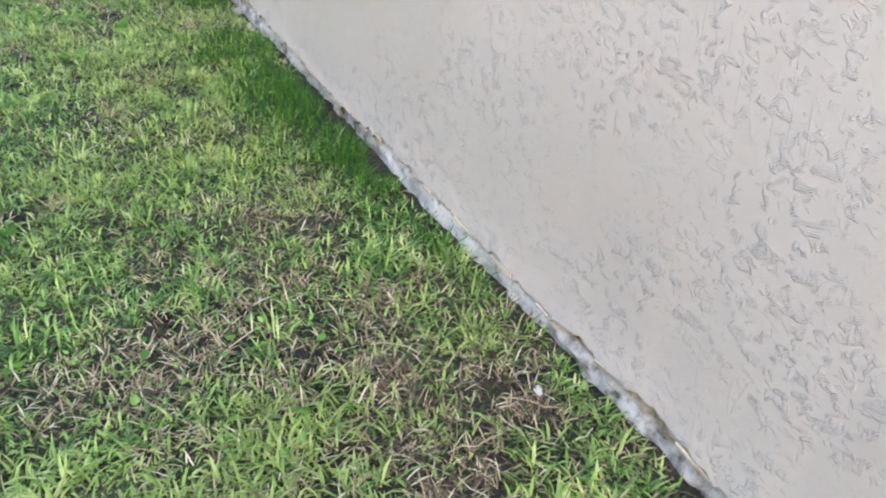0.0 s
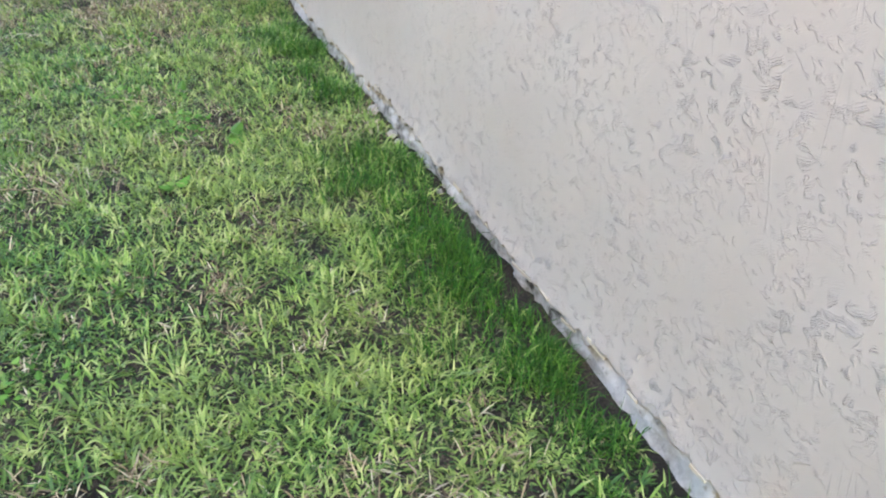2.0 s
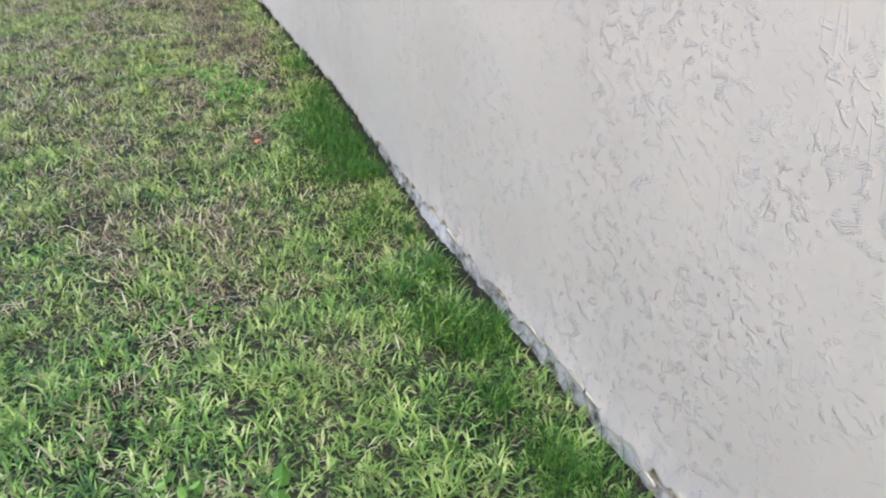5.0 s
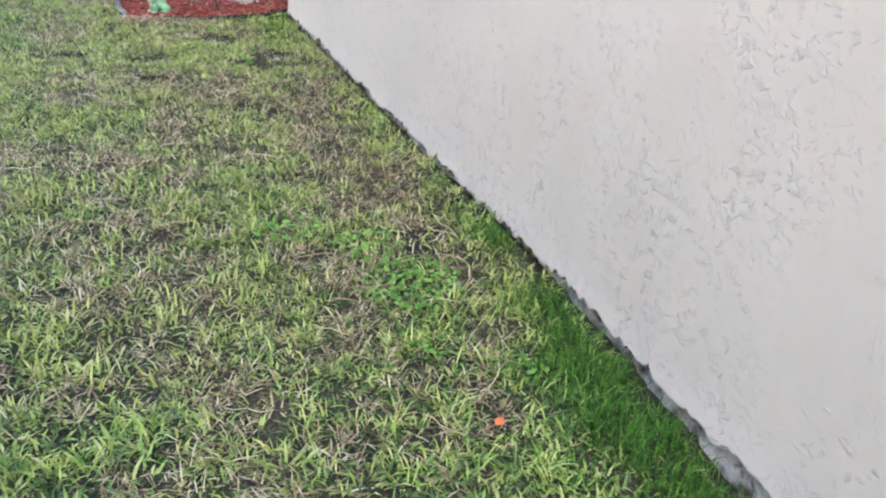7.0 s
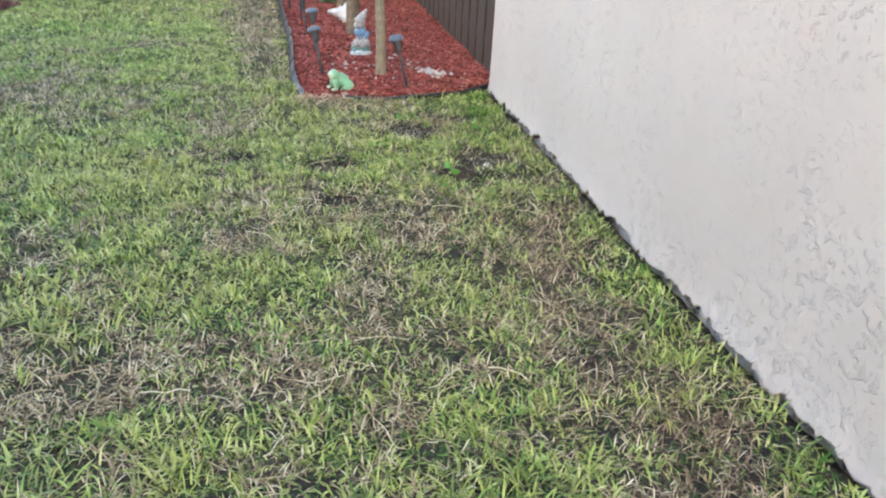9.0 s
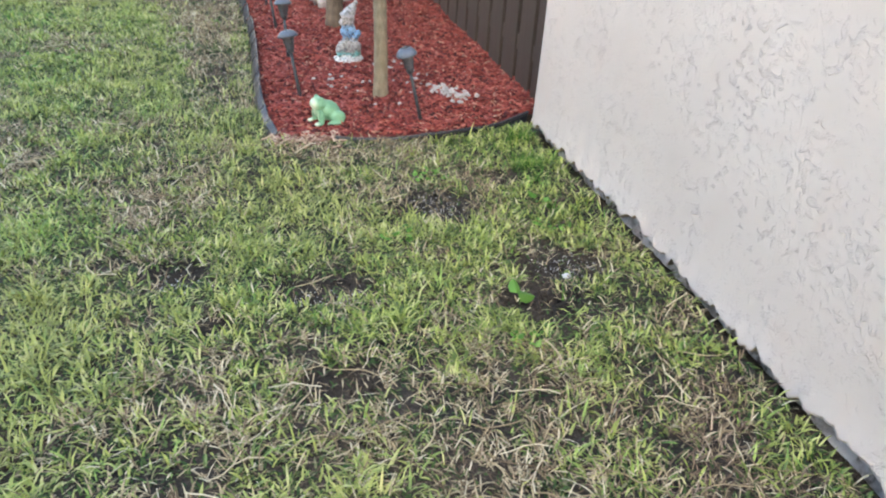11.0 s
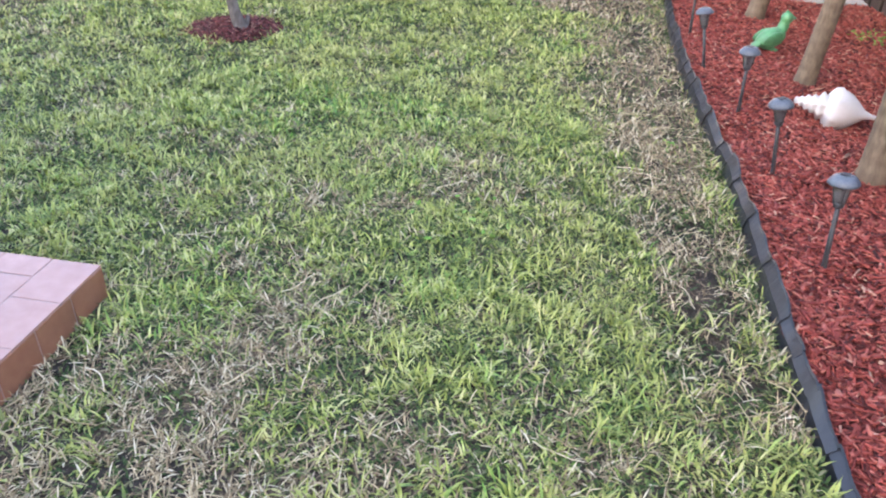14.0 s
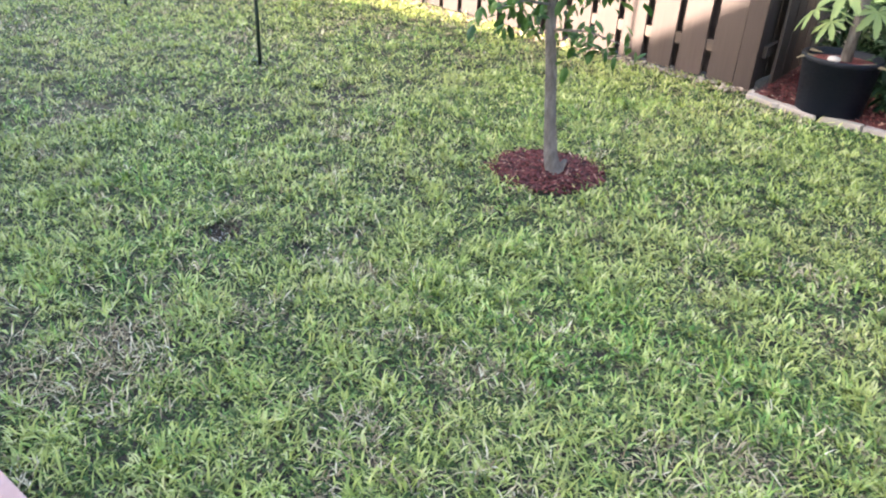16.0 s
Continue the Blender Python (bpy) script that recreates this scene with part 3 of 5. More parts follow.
LAWN = [(-2.3, 0.02, -8.6, -5.6, 16000), (-2.0, 0.02, -5.6, -2.6, 16000), (-3.6, 0.05, -2.6, 2.95, 15500), (-4.4, -1.2, 2.95, 5.5, 14500),
        (-5.6, -1.3, 5.5, 8.9, 9000), (-6.6, -4.4, 3.5, 5.5, 10000), (-11.5, -5.6, 5.5, 9.6, 4800), (-9.5, -6.6, 3.5, 5.5, 4500),
        (-4.6, -3.6, -2.6, 0.9, 5000), (-4.6, -2.0, -8.6, -2.6, 4000)]
# tufts of broad blades that spread from one crown
PER = 5
tx, ty = scatter([(x0, x1, y0, y1, dens * 0.14) for x0, x1, y0, y1, dens in LAWN])
clump = np.clip(0.1 + 1.6 * field(tx, ty, 15, 91) * (0.55 + 0.9 * field(tx, ty, 6, 92)), 0.15, 1)
keep = rng.random(len(tx)) < clump
tx, ty = tx[keep], ty[keep]
n = len(tx)
gturn = (rng.uniform(0, 6.283, n)[:, None] + np.arange(PER) * 6.283 / PER).ravel() + rng.normal(0, 0.8, n * PER)
tall = np.repeat(rng.uniform(0.7, 1.3, n), PER)
gx, gy = np.repeat(tx, PER) + 0.022 * np.cos(gturn) * rng.random(n * PER), np.repeat(ty, PER) + 0.022 * np.sin(gturn) * rng.random(n * PER)
keep = on_lawn(gx, gy)
dice = np.clip(np.repeat(rng.random(n), PER) * 0.75 + rng.uniform(0, 0.25, n * PER), 0, 1)[keep]
gx, gy, gturn, tall = gx[keep], gy[keep], gturn[keep], tall[keep]
dry, raw = dryness(gx, gy), bare(gx, gy)
green = (dice < np.clip(1.0 - dry * 0.85, 0.1, 0.97)) & (rng.random(len(gx)) > raw)
far = np.clip((gy - 3.5) / 4, 0, 1) * 0.6
lush = np.clip(-dryness(gx, gy) * 1.1 + 0.15, 0, 0.75) * np.clip((gx + 0.48) / 0.3, 0, 1) * (gy < 2.9)
lush = np.where(rng.random(len(gx)) < lush, 1.0, 0.0)
low = green & (lush < 0.3)
fade = np.clip((gy + 3.6) / 2.5, 0, 1) * 1.0
yellowed = rng.random(len(gx)) < fade * (0.55 + 0.7 * field(gx, gy, 2.5, 95))
for sel, mat, note in ((low & ~yellowed, BLADE, "patchy green lawn of short broad blades"), (low & yellowed, BLADE_DRY, "yellowish thinning lawn blades among the green")):
    n = sel.sum()
    sx, sy = gx[sel], gy[sel]
    size = tall[sel] * (0.6 + 0.8 * field(sx, sy, 9, 55))
    tagged(blades("lawn_grass", sx, sy, rng.uniform(0.026, 0.064, n) * size, rng.uniform(0.0036, 0.0082, n) * (1 + far[sel]), rng.uniform(0.35, 1.4, n), mat, 0.6, turn=gturn[sel]), note, "grass", kind="stuff")
# a short layer, colour darkened for shade between blades, hides most of the soil
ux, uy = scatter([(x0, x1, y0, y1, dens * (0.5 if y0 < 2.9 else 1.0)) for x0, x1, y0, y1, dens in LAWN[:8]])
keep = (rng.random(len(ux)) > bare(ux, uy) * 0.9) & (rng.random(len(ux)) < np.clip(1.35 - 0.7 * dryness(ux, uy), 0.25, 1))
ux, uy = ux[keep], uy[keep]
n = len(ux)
tagged(blades("short_grass", ux, uy, rng.uniform(0.014, 0.036, n), rng.uniform(0.004, 0.0085, n) * (1 + 0.6 * np.clip((uy - 3.5) / 4, 0, 1)), rng.uniform(0.5, 1.4, n), UNDER), "short olive undergrowth of the lawn, darkened for shade between blades", "grass", kind="stuff")
sel = green & (lush >= 0.3)
n = sel.sum()
sx, sy = np.repeat(gx[sel], 3) + rng.normal(0, 0.02, 3 * n), np.repeat(gy[sel], 3) + rng.normal(0, 0.02, 3 * n)
sx = np.where(sx > -0.025, -0.025 - 0.05 * rng.random(len(sx)), sx)
tagged(blades("long_grass", sx, sy, rng.uniform(0.04, 0.095, 3 * n), rng.uniform(0.0018, 0.0036, 3 * n), rng.uniform(0.05, 0.85, 3 * n), LUSH, 0.8),
       "longer fine dark green grass along the wall", "grass", kind="stuff")
sel = ~green & (rng.random(len(gx)) > raw * 0.85) & (rng.random(len(gx)) < np.clip(0.5 + dry * 0.5, 0.3, 1))
worn = np.clip((gx + 0.8) / 0.4, 0, 1) * (gy < 2.6) + 0.35 * (gy > 3) * (gx > -2.2) + 0.4 * (gy > 5.8) * (gx > -2.4)
rotted = rng.random(len(gx)) < np.clip((dry - 0.5) * 1.4, 0.08, 0.6) * np.clip(worn, 0.12, 1)
for pick, mat, note in ((sel & ~rotted, STRAW, "dry straw-coloured grass lying in brown patches"), (sel & rotted, DEAD, "dead brown grass matted in worn patches")):
    n = pick.sum()
    tagged(blades("dry_grass", gx[pick], gy[pick], rng.uniform(0.02, 0.062, n), rng.uniform(0.0020, 0.0052, n) * (1 + far[pick]), rng.uniform(0.6, 1.5, n), mat, 0.35, 0.006), note, "grass", kind="stuff")


def weeds(name, spots, mat, label, size):
    """Low broad-leaved weeds: rosettes of rounded leaves round each spot."""
    bm = bmesh.new()
    for wx, wy, r, count in spots:
        for _ in range(count):
            a, d = rnd.uniform(0, 6.283), r * math.sqrt(rnd.random())
            px, py = wx + d * math.cos(a), wy + d * math.sin(a)
            if px > -0.02:
                continue
            pz = float(height(px, py)) + rnd.uniform(0.012, 0.035)
            m = pose(px, py, pz, rnd.uniform(-35, 35), rnd.uniform(-35, 35), rnd.uniform(0, 360))
            s = size * rnd.uniform(0.6, 1.3)
            rim = [bm.verts.new(m @ Vector((s * (0.5 - 0.5 * math.cos(k)), s * 0.36 * math.sin(k) * (1 + 0.2 * math.cos(k)), -0.25 * s * abs(math.sin(k))))) for k in (0, 0.9, 1.7, 2.4, 3.14159, 3.88, 4.58, 5.38)]
            mid = bm.verts.new(m @ Vector((s * 0.5, 0, 0.02 * s)))
            for u, w in zip(rim, rim[1:] + rim[:1]):
                bm.faces.new((mid, u, w))
    return tagged(part(name, bm, mat), label, "weed", kind="stuff")


weeds("clover_patch", [(-0.446, -1.55, 0.17, 230), (-0.52, -1.25, 0.12, 80), (-0.74, -1.05, 0.13, 70), (-0.8, -4.55, 0.12, 60), (-1.0, -4.4, 0.1, 40), (-0.5, -1.9, 0.06, 14), (-0.3, -2.1, 0.05, 12),
                       (-1.0, -4.15, 0.08, 30), (-0.9, -3.4, 0.1, 34), (-1.3, -5.9, 0.1, 22), (-0.62, 2.4, 0.08, 24), (-0.25, 1.9, 0.07, 20), (-0.85, 1.9, 0.06, 14), (-0.6, 1.2, 0.06, 14), (-1.55, 5.1, 0.05, 10),
                       (-2.4, 4.2, 0.2, 20), (-3.3, 5.2, 0.4, 30), (-1.9, -1.5, 0.3, 22), (-0.75, -7.2, 0.3, 30), (-1.2, -6.9, 0.2, 22)], WEED, "bright green clover and broad-leaved weeds in the lawn", 0.024)
weeds("broadleaf_weed", [(-0.62, -4.72, 0.035, 7), (-0.62, -4.72, 0.05, 4), (-0.77, -4.2, 0.03, 6), (-0.55, 1.42, 0.01, 2), (-0.9, -5.05, 0.03, 5), (-1.25, -6.35, 0.05, 8), (-0.2, 2.1, 0.04, 6)], WEED, "small rosettes of pale green oval leaves", 0.05)


def straw_ends(name, count):
    """Loose dead runners lying on the bare and brown spots."""
    bm = bmesh.new()
    made = 0
    while made < count:
        x0, y0 = rnd.uniform(-3.6, -0.05), rnd.uniform(-7.8, 7.5)
        if not on_lawn(np.array([x0]), np.array([y0]))[0] or dryness(np.array([x0]), np.array([y0]))[0] < 0.6:
            continue
        a, pts = rnd.uniform(0, 6.28), []
        for k in range(5):
            pts.append((x0, y0, float(height(x0, y0)) + 0.012 + 0.012 * rnd.random()))
            a += rnd.uniform(-0.5, 0.5)
            x0, y0 = min(x0 + 0.035 * math.cos(a), -0.01), y0 + 0.035 * math.sin(a)
        tube(bm, pts, rnd.uniform(0.0011, 0.002), 4)
        made += 1
    return tagged(part(name, bm, STRAW), "dead tan grass runners on the brown spots", "grass", kind="stuff")


straw_ends("dead_runners", 900)


def sandy_spots():
    bm = bmesh.new()
    for hx, hy, r in HOLES:
        for _ in range(int(900 * r)):
            a, d = rnd.uniform(0, 6.28), r * 1.1 * math.sqrt(rnd.random())
            px, py, s = hx + d * math.cos(a), hy + d * math.sin(a), rnd.uniform(0.003, 0.011)
            m = pose(px, py, float(height(px, py)) - 0.012 + s * 0.3, rnd.uniform(0, 90), rnd.uniform(0, 90), rnd.uniform(0, 360)) @ Matrix.Diagonal((s, s * rnd.uniform(0.5, 1), s * 0.6, 1))
            bmesh.ops.create_icosphere(bm, subdivisions=1, radius=1.0, matrix=m)
    pale = bmesh.new()
    for hx, hy, r in ((-1.2, 1.48, 0.09), (-1.08, 1.5, 0.07), (-0.66, 2.12, 0.13), (-0.28, 1.6, 0.1), (-0.05, 1.42, 0.06), (-1.6, 1.66, 0.06), (-4.85, 4.7, 0.08)):
        for _ in range(int(2600 * r)):
            px, py, s = hx + rnd.gauss(0, r * 0.6), hy + rnd.gauss(0, r * 0.6), rnd.uniform(0.0008, 0.0034)
            m = pose(px, py, float(height(px, py)) - 0.008 + s * 0.3, rnd.uniform(0, 90), rnd.uniform(0, 90), rnd.uniform(0, 360)) @ Matrix.Diagonal((s, s * rnd.uniform(0.5, 1), s * 0.6, 1))
            bmesh.ops.create_icosphere(pale, subdivisions=1, radius=1.0, matrix=m)
    tagged(part("sand_grains", pale, SAND), "pale grey sand grains scattered on the bare spots", "sand", kind="stuff")
    return tagged(part("soil_crumbs", bm, [SOIL]), "dark crumbs of soil in the bare spots", "soil", kind="stuff")


sandy_spots()

# ---- the stucco wall ----
WALL_END = 2.93


def lip(y):
    """The height of the render's broken lower edge."""
    z = 0.066 + 0.03 * (field(y, y * 0 + 0.5, 2.3, 61) - 0.5) + 0.035 * (field(y, y * 0 + 0.5, 9, 62) - 0.5) + 0.03 * (field(y, y * 0, 31, 63) - 0.5) + 0.024 * (field(y, y * 0, 70, 66) - 0.5)
    return z + 0.03 * np.exp(-((y + 4.78) / 0.13) ** 2) + 0.018 * np.exp(-((y + 5.35) / 0.08) ** 2) - 0.018 * np.clip((y + 3.0) / 1.5, 0, 1)


def set_back(y):
    return 0.03 * np.clip((y + 3.0) / 1.5, 0, 1)


def stucco_wall():
    ys = np.arange(-10.0, WALL_END + 0.001, 0.0125)
    zl = lip(ys)
    swell = (field(ys, ys * 0, 1.2, 64) - 0.5) * 0.014 + (field(ys, ys * 0, 13, 65) - 0.5) * 0.006
    rows = [(0.12, 0.012, 1), (0.012, 0.002, 1), (0.000, 0.0, 1), (-0.010, 0.005, 1), (-0.010, 0.013, 1), (-0.004, 0.035, 1), (0.0, 0.09, 0.8), (0, 0.25, 0.4), (0, 0.6, 0.2), (0, 1.2, 0.2), (0, 2.9, 0)]
    v = np.stack([np.stack([x + swell * k, ys, zl + dz], -1) for x, dz, k in rows])
    v[-1, :, 2] = 3.0
    v[:, :, 0] += set_back(ys)
    # the end of the wall is as rough as its foot
    v[3:, -1, 1] += np.array([rnd.uniform(-0.006, 0.006) for _ in range(len(rows) - 3)])
    end = v[:, -1].copy()
    end[:, 0], end[:, 1] = 0.35, end[:, 1] + 0.005
    n = len(ys)
    idx = np.arange(len(rows) * n).reshape(len(rows), n)
    quads = np.stack([idx[:-1, 1:], idx[:-1, :-1], idx[1:, :-1], idx[1:, 1:]], -1).reshape(-1, 4)
    k = idx.size
    endq = np.array([[idx[i, -1], idx[i + 1, -1], k + i + 1, k + i] for i in range(len(rows) - 1)])
    ob = mesh_of("wall_east", np.concatenate([v.reshape(-1, 3), end]), np.concatenate([quads, endq]), np.zeros((0, 3), int), STUCCO)
    ob.data.materials.append(RENDER_EDGE)
    ob.data.polygons.foreach_set("material_index", np.concatenate([np.arange(len(quads)) < 3 * (n - 1), np.zeros(len(endq), bool)]).astype(np.int32))
    return tagged(ob, "pale beige trowelled stucco wall with a broken lower edge", "wall", kind="structure")


stucco_wall()


def footing():
    ys = np.arange(-10.0, WALL_END - 0.01, 0.0125)
    rows = [-0.15, -0.07, -0.045, -0.02, 0.0, 0.02, 0.04, 0.06, 0.08, 0.12, 0.16]
    v = np.stack([np.stack([0.024 + 0.02 * (field(ys, ys * 0 + z * 40, 12, 71) - 0.5) + 0.016 * (field(ys, ys * 0 + z * 80, 38, 72) - 0.5) - 0.01 * (z < 0.05), ys, ys * 0 + z], -1) for z in rows])
    v[:, :, 0] += set_back(ys) * 2.6 - 0.009
    v[-1, :, 0] = v[-2, :, 0] = 0.1
    n = len(ys)
    idx = np.arange(len(rows) * n).reshape(len(rows), n)
    quads = np.stack([idx[:-1, 1:], idx[:-1, :-1], idx[1:, :-1], idx[1:, 1:]], -1).reshape(-1, 4)
    return tagged(mesh_of("wall_footing", v.reshape(-1, 3), quads, np.zeros((0, 3), int), FOOTING), "crumbling grey and white footing under the stucco", "footing", kind="structure")


footing()
bm = bmesh.new()
box(bm, 0.13, 8.0, -10.0, WALL_END - 0.02, -0.1, 2.995)
tagged(part("wall_core", bm, HOUSE), "plain body of the building behind the stucco", "wall", kind="structure")


def rubble():
    for k, (y0, s) in enumerate([(-4.62, 0.028), (-4.86, 0.02), (-4.93, 0.016), (-5.36, 0.014)]):
        bm = bmesh.new()
        bmesh.ops.create_icosphere(bm, subdivisions=2, radius=1.0)
        for v in bm.verts:
            v.co *= s * (0.8 + 0.5 * noise.noise(v.co * 1.7 + Vector((k * 7, 0, 0))))
        ob = part("footing_stone", bm, STONE, None, smooth=False)
        ob.location = (-0.03, y0, float(height(-0.03, y0)) + s * 0.55)
        tagged(ob, "loose grey stone lying at the wall's foot", "stone", "stones at the wall's foot")



def render_slivers():
    """Loose edges of render that hang at the wall's broken lower rim."""
    bm = bmesh.new()
    y = -8.9
    while y < -3.0:
        ln = rnd.uniform(0.03, 0.12)
        z = float(lip(np.array([y]))[0])
        box(bm, -ln / 2, ln / 2, -0.003, 0.003, -rnd.uniform(0.004, 0.011), 0.004, 0.0015, pose(-0.012 + rnd.uniform(-0.004, 0.002), y, z + 0.004, rnd.uniform(-25, 10), rnd.uniform(-6, 6), 90 + rnd.uniform(-5, 5)))
        y += ln + rnd.uniform(0.01, 0.22)
    for v in bm.verts:
        v.co += noise.noise_vector(v.co * 60) * 0.003
    return tagged(part("render_slivers", bm, CREAM_EDGE), "cream broken slivers along the stucco's lower edge", "stucco edge", kind="stuff")


render_slivers()
rubble()

# ---- unseen house to the side, added and sized to shade the yard ----
bm = bmesh.new()
box(bm, -9.0, -5.4, -30.0, 0.9, -0.1, 5.0)
tagged(part("wall_unseen_house", bm, HOUSE), "unseen plain house mass added to shade the yard", "wall", kind="structure")
bm = bmesh.new()
box(bm, -9.7, -5.42, 0.9, 2.9, -0.1, 2.5)
# long low block: sets where sunlight begins in front of the fence
box(bm, -28.0, -9.7, 0.92, 2.9, -0.1, 2.44)
tagged(part("wall_unseen_wing", bm, HOUSE), "unseen plain low wing added to set the shade's edge", "wall", kind="structure")
bm = bmesh.new()
# gable slope chosen for the shade line on the fence boards
prof = [(-9.9, 2.45), (-7.3, 3.62), (-4.6, 2.85), (-4.6, 2.75), (-7.3, 3.5), (-9.9, 2.33)]
a, b = [[bm.verts.new((px, yy, pz)) for px, pz in prof] for yy in (0.9, 2.9)]
for k in range(6):
    bm.faces.new((a[k], a[(k + 1) % 6], b[(k + 1) % 6], b[k]))
bm.faces.new(a[::-1]), bm.faces.new(b)
box(bm, -9.3, -5.0, -30.3, 0.9, 5.0, 5.2)
bmesh.ops.recalc_face_normals(bm, faces=bm.faces)
tagged(part("roof_unseen_house", bm, ROOF), "unseen brown house roof, its low gable shaping the shade", "roof", kind="structure")

# ---- fences ----
BOARD = bmesh.new()
box(BOARD, -0.011, 0.011, -0.109, 0.109, 0.0, 1.8, 0.004)
BOARD_MESH = bpy.data.meshes.new("board")
BOARD.to_mesh(BOARD_MESH)
BOARD.free()


def fence(name, x0, y0, x1, y1, pitch, mat, label, first=0.0, sides=(1, -1)):
    """Boards on both sides of the rails, set in turn, so that gaps look onto the board behind."""
    root = empty(name)
    a = math.atan2(y1 - y0, x1 - x0)
    length = math.hypot(x1 - x0, y1 - y0)
    mesh = BOARD_MESH.copy()
    mesh.materials.append(mat)
    s, nx, ny = first, -math.sin(a), math.cos(a)
    while s < length:
        for side, shift in ((1, 0.0), (-1, pitch / 2)):
            if side not in sides:
                continue
            t = s + shift
            if t > length:
                continue
            ob = new("board", mesh)
            off = 0.02 if side > 0 else -0.07
            ob.matrix_world = pose(x0 + math.cos(a) * t + nx * off, y0 + math.sin(a) * t + ny * off, 0.03 + rnd.uniform(-0.012, 0.012), rnd.uniform(-0.4, 0.4), 0, math.degrees(a) - 90 + rnd.uniform(-0.8, 0.8))
            ob.parent = root
        s += pitch
    for z in (0.22, 0.95, 1.6):
        bm = bmesh.new()
        box(bm, 0, length, -0.022, 0.022, z, z + 0.085, 0.004)
        ob = part("rail", bm, RAIL_DARK, root)
        ob.matrix_world = pose(x0, y0, 0, 0, 0, math.degrees(a))
    return tagged(root, label, "fence")


fence("board_fence", 0.17, 3.04, 0.17, 9.2, 0.268, FENCE_BROWN, "dark brown painted upright-board fence beside the mulch bed", 0.15)
fence("board_fence", -4.24, 8.86, -11.6, 10.05, 0.275, FENCE_TAN, "tan-brown painted board fence along the lawn, partly sunlit", 0.0)
fence("board_fence", -4.0, 8.95, -4.0, 10.6, 0.235, FENCE_BROWN, "short dark brown fence return behind the potted plant", 0.1)
bm = bmesh.new()
box(bm, -4.12, -3.99, 8.765, 8.895, -0.02, 1.85, 0.006)
tagged(part("fence_post", bm, FENCE_TAN), "square tan-brown corner post of the fence", "post")
bm = bmesh.new()
box(bm, -3.95, 8.0, 10.6, 10.8, -0.1, 2.6)
tagged(part("wall_far", bm, HOUSE), "pale wall behind the hedge", "wall", kind="structure")

# ---- the mulch bed ----
def bed_height(x, y):
    return 0.012 + 0.05 * np.clip((x - bed_edge(y)) / 0.4, 0, 1) * np.clip((y - front_edge(x)) / 0.35, 0, 1) * 0.5 + (field(x, y, 4, 81) - 0.5) * 0.03


def in_bed(x, y):
    return (x > bed_edge(y) + 0.05) & (y > front_edge(x) + 0.03) & (x < 0.2) & (y < 8.06)


def bed_sheet():
    xs = np.linspace(0, 1, 30)
    ys = np.arange(2.84, 8.061, 0.06)
    rows = []
    for yy in ys:
        left = float(bed_edge(yy)) + 0.006
        if yy < 3.07:
            left = max(left, -1.255)
        x = left + (0.2 - left) * xs
        y = np.maximum(yy, front_edge(x) + 0.006)
        rows.append(np.stack([x, y, bed_height(x, y)], -1))
    idx = np.arange(len(ys) * 30).reshape(len(ys), 30)
    quads = np.stack([idx[:-1, :-1], idx[:-1, 1:], idx[1:, 1:], idx[1:, :-1]], -1).reshape(-1, 4)
    return mesh_of("mulch_bed", np.concatenate(rows), quads, np.zeros((0, 3), int), MULCH_BASE)


tagged(bed_sheet(), "flower bed of red-dyed wood mulch", "mulch bed", kind="structure")


def chips(name, x, y, z, label, mat=None):
    """Splinters of wood: thin four-sided prisms with uneven ends."""
    n = len(x)
    turn, tilt, roll = rng.uniform(0, 2 * np.pi, n), rng.normal(0, 0.28, n), rng.uniform(-0.6, 0.6, n)
    ln, wd, th = rng.gamma(2.6, 0.0055, n) + 0.006, rng.uniform(0.0018, 0.0062, n), rng.uniform(0.001, 0.0025, n)
    c, s = np.cos(turn), np.sin(turn)
    v = np.empty((n, 8, 3), np.float32)
    for k in range(8):
        a = (-1 if k < 4 else 1) * ln * (0.8 + 0.4 * rng.random(n)) * 0.8
        b = (-1 if k % 4 in (0, 3) else 1) * wd * (0.6 + 0.6 * rng.random(n))
        h = (-1 if k % 4 in (0, 1) else 1) * th
        v[:, k, 0] = x + c * a - s * b
        v[:, k, 1] = y + s * a + c * b
        v[:, k, 2] = z + h + a * np.sin(tilt) + b * np.sin(roll)
    base = np.arange(n)[:, None] * 8
    faces = np.concatenate([base + np.array(q) for q in ((0, 1, 5, 4), (1, 2, 6, 5), (2, 3, 7, 6), (3, 0, 4, 7), (0, 3, 2, 1), (4, 5, 6, 7))])
    return tagged(mesh_of(name, v.reshape(-1, 3), faces, np.zeros((0, 3), int), mat or MULCH), label, "mulch", kind="stuff")


cx, cy = rng.uniform(-1.45, 0.2, 62000), rng.uniform(2.83, 8.06, 62000)
keep = in_bed(cx, cy) & (rng.random(62000) < np.where(cy > 5.5, 0.75, 1))
cx, cy = cx[keep], cy[keep]
chips("mulch_chips", cx, cy, bed_height(cx, cy) + rng.uniform(0.0, 0.014, len(cx)), "red-dyed shredded wood mulch chips")


sx, sy = rng.uniform(-1.26, -0.95, 200), rng.normal(2.85, 0.035, 200)
chips("spilled_mulch", sx, sy, height(sx, sy) + rng.uniform(0.006, 0.022, 200), "faded mulch chips spilled over the bed's open corner", FADED_MULCH)

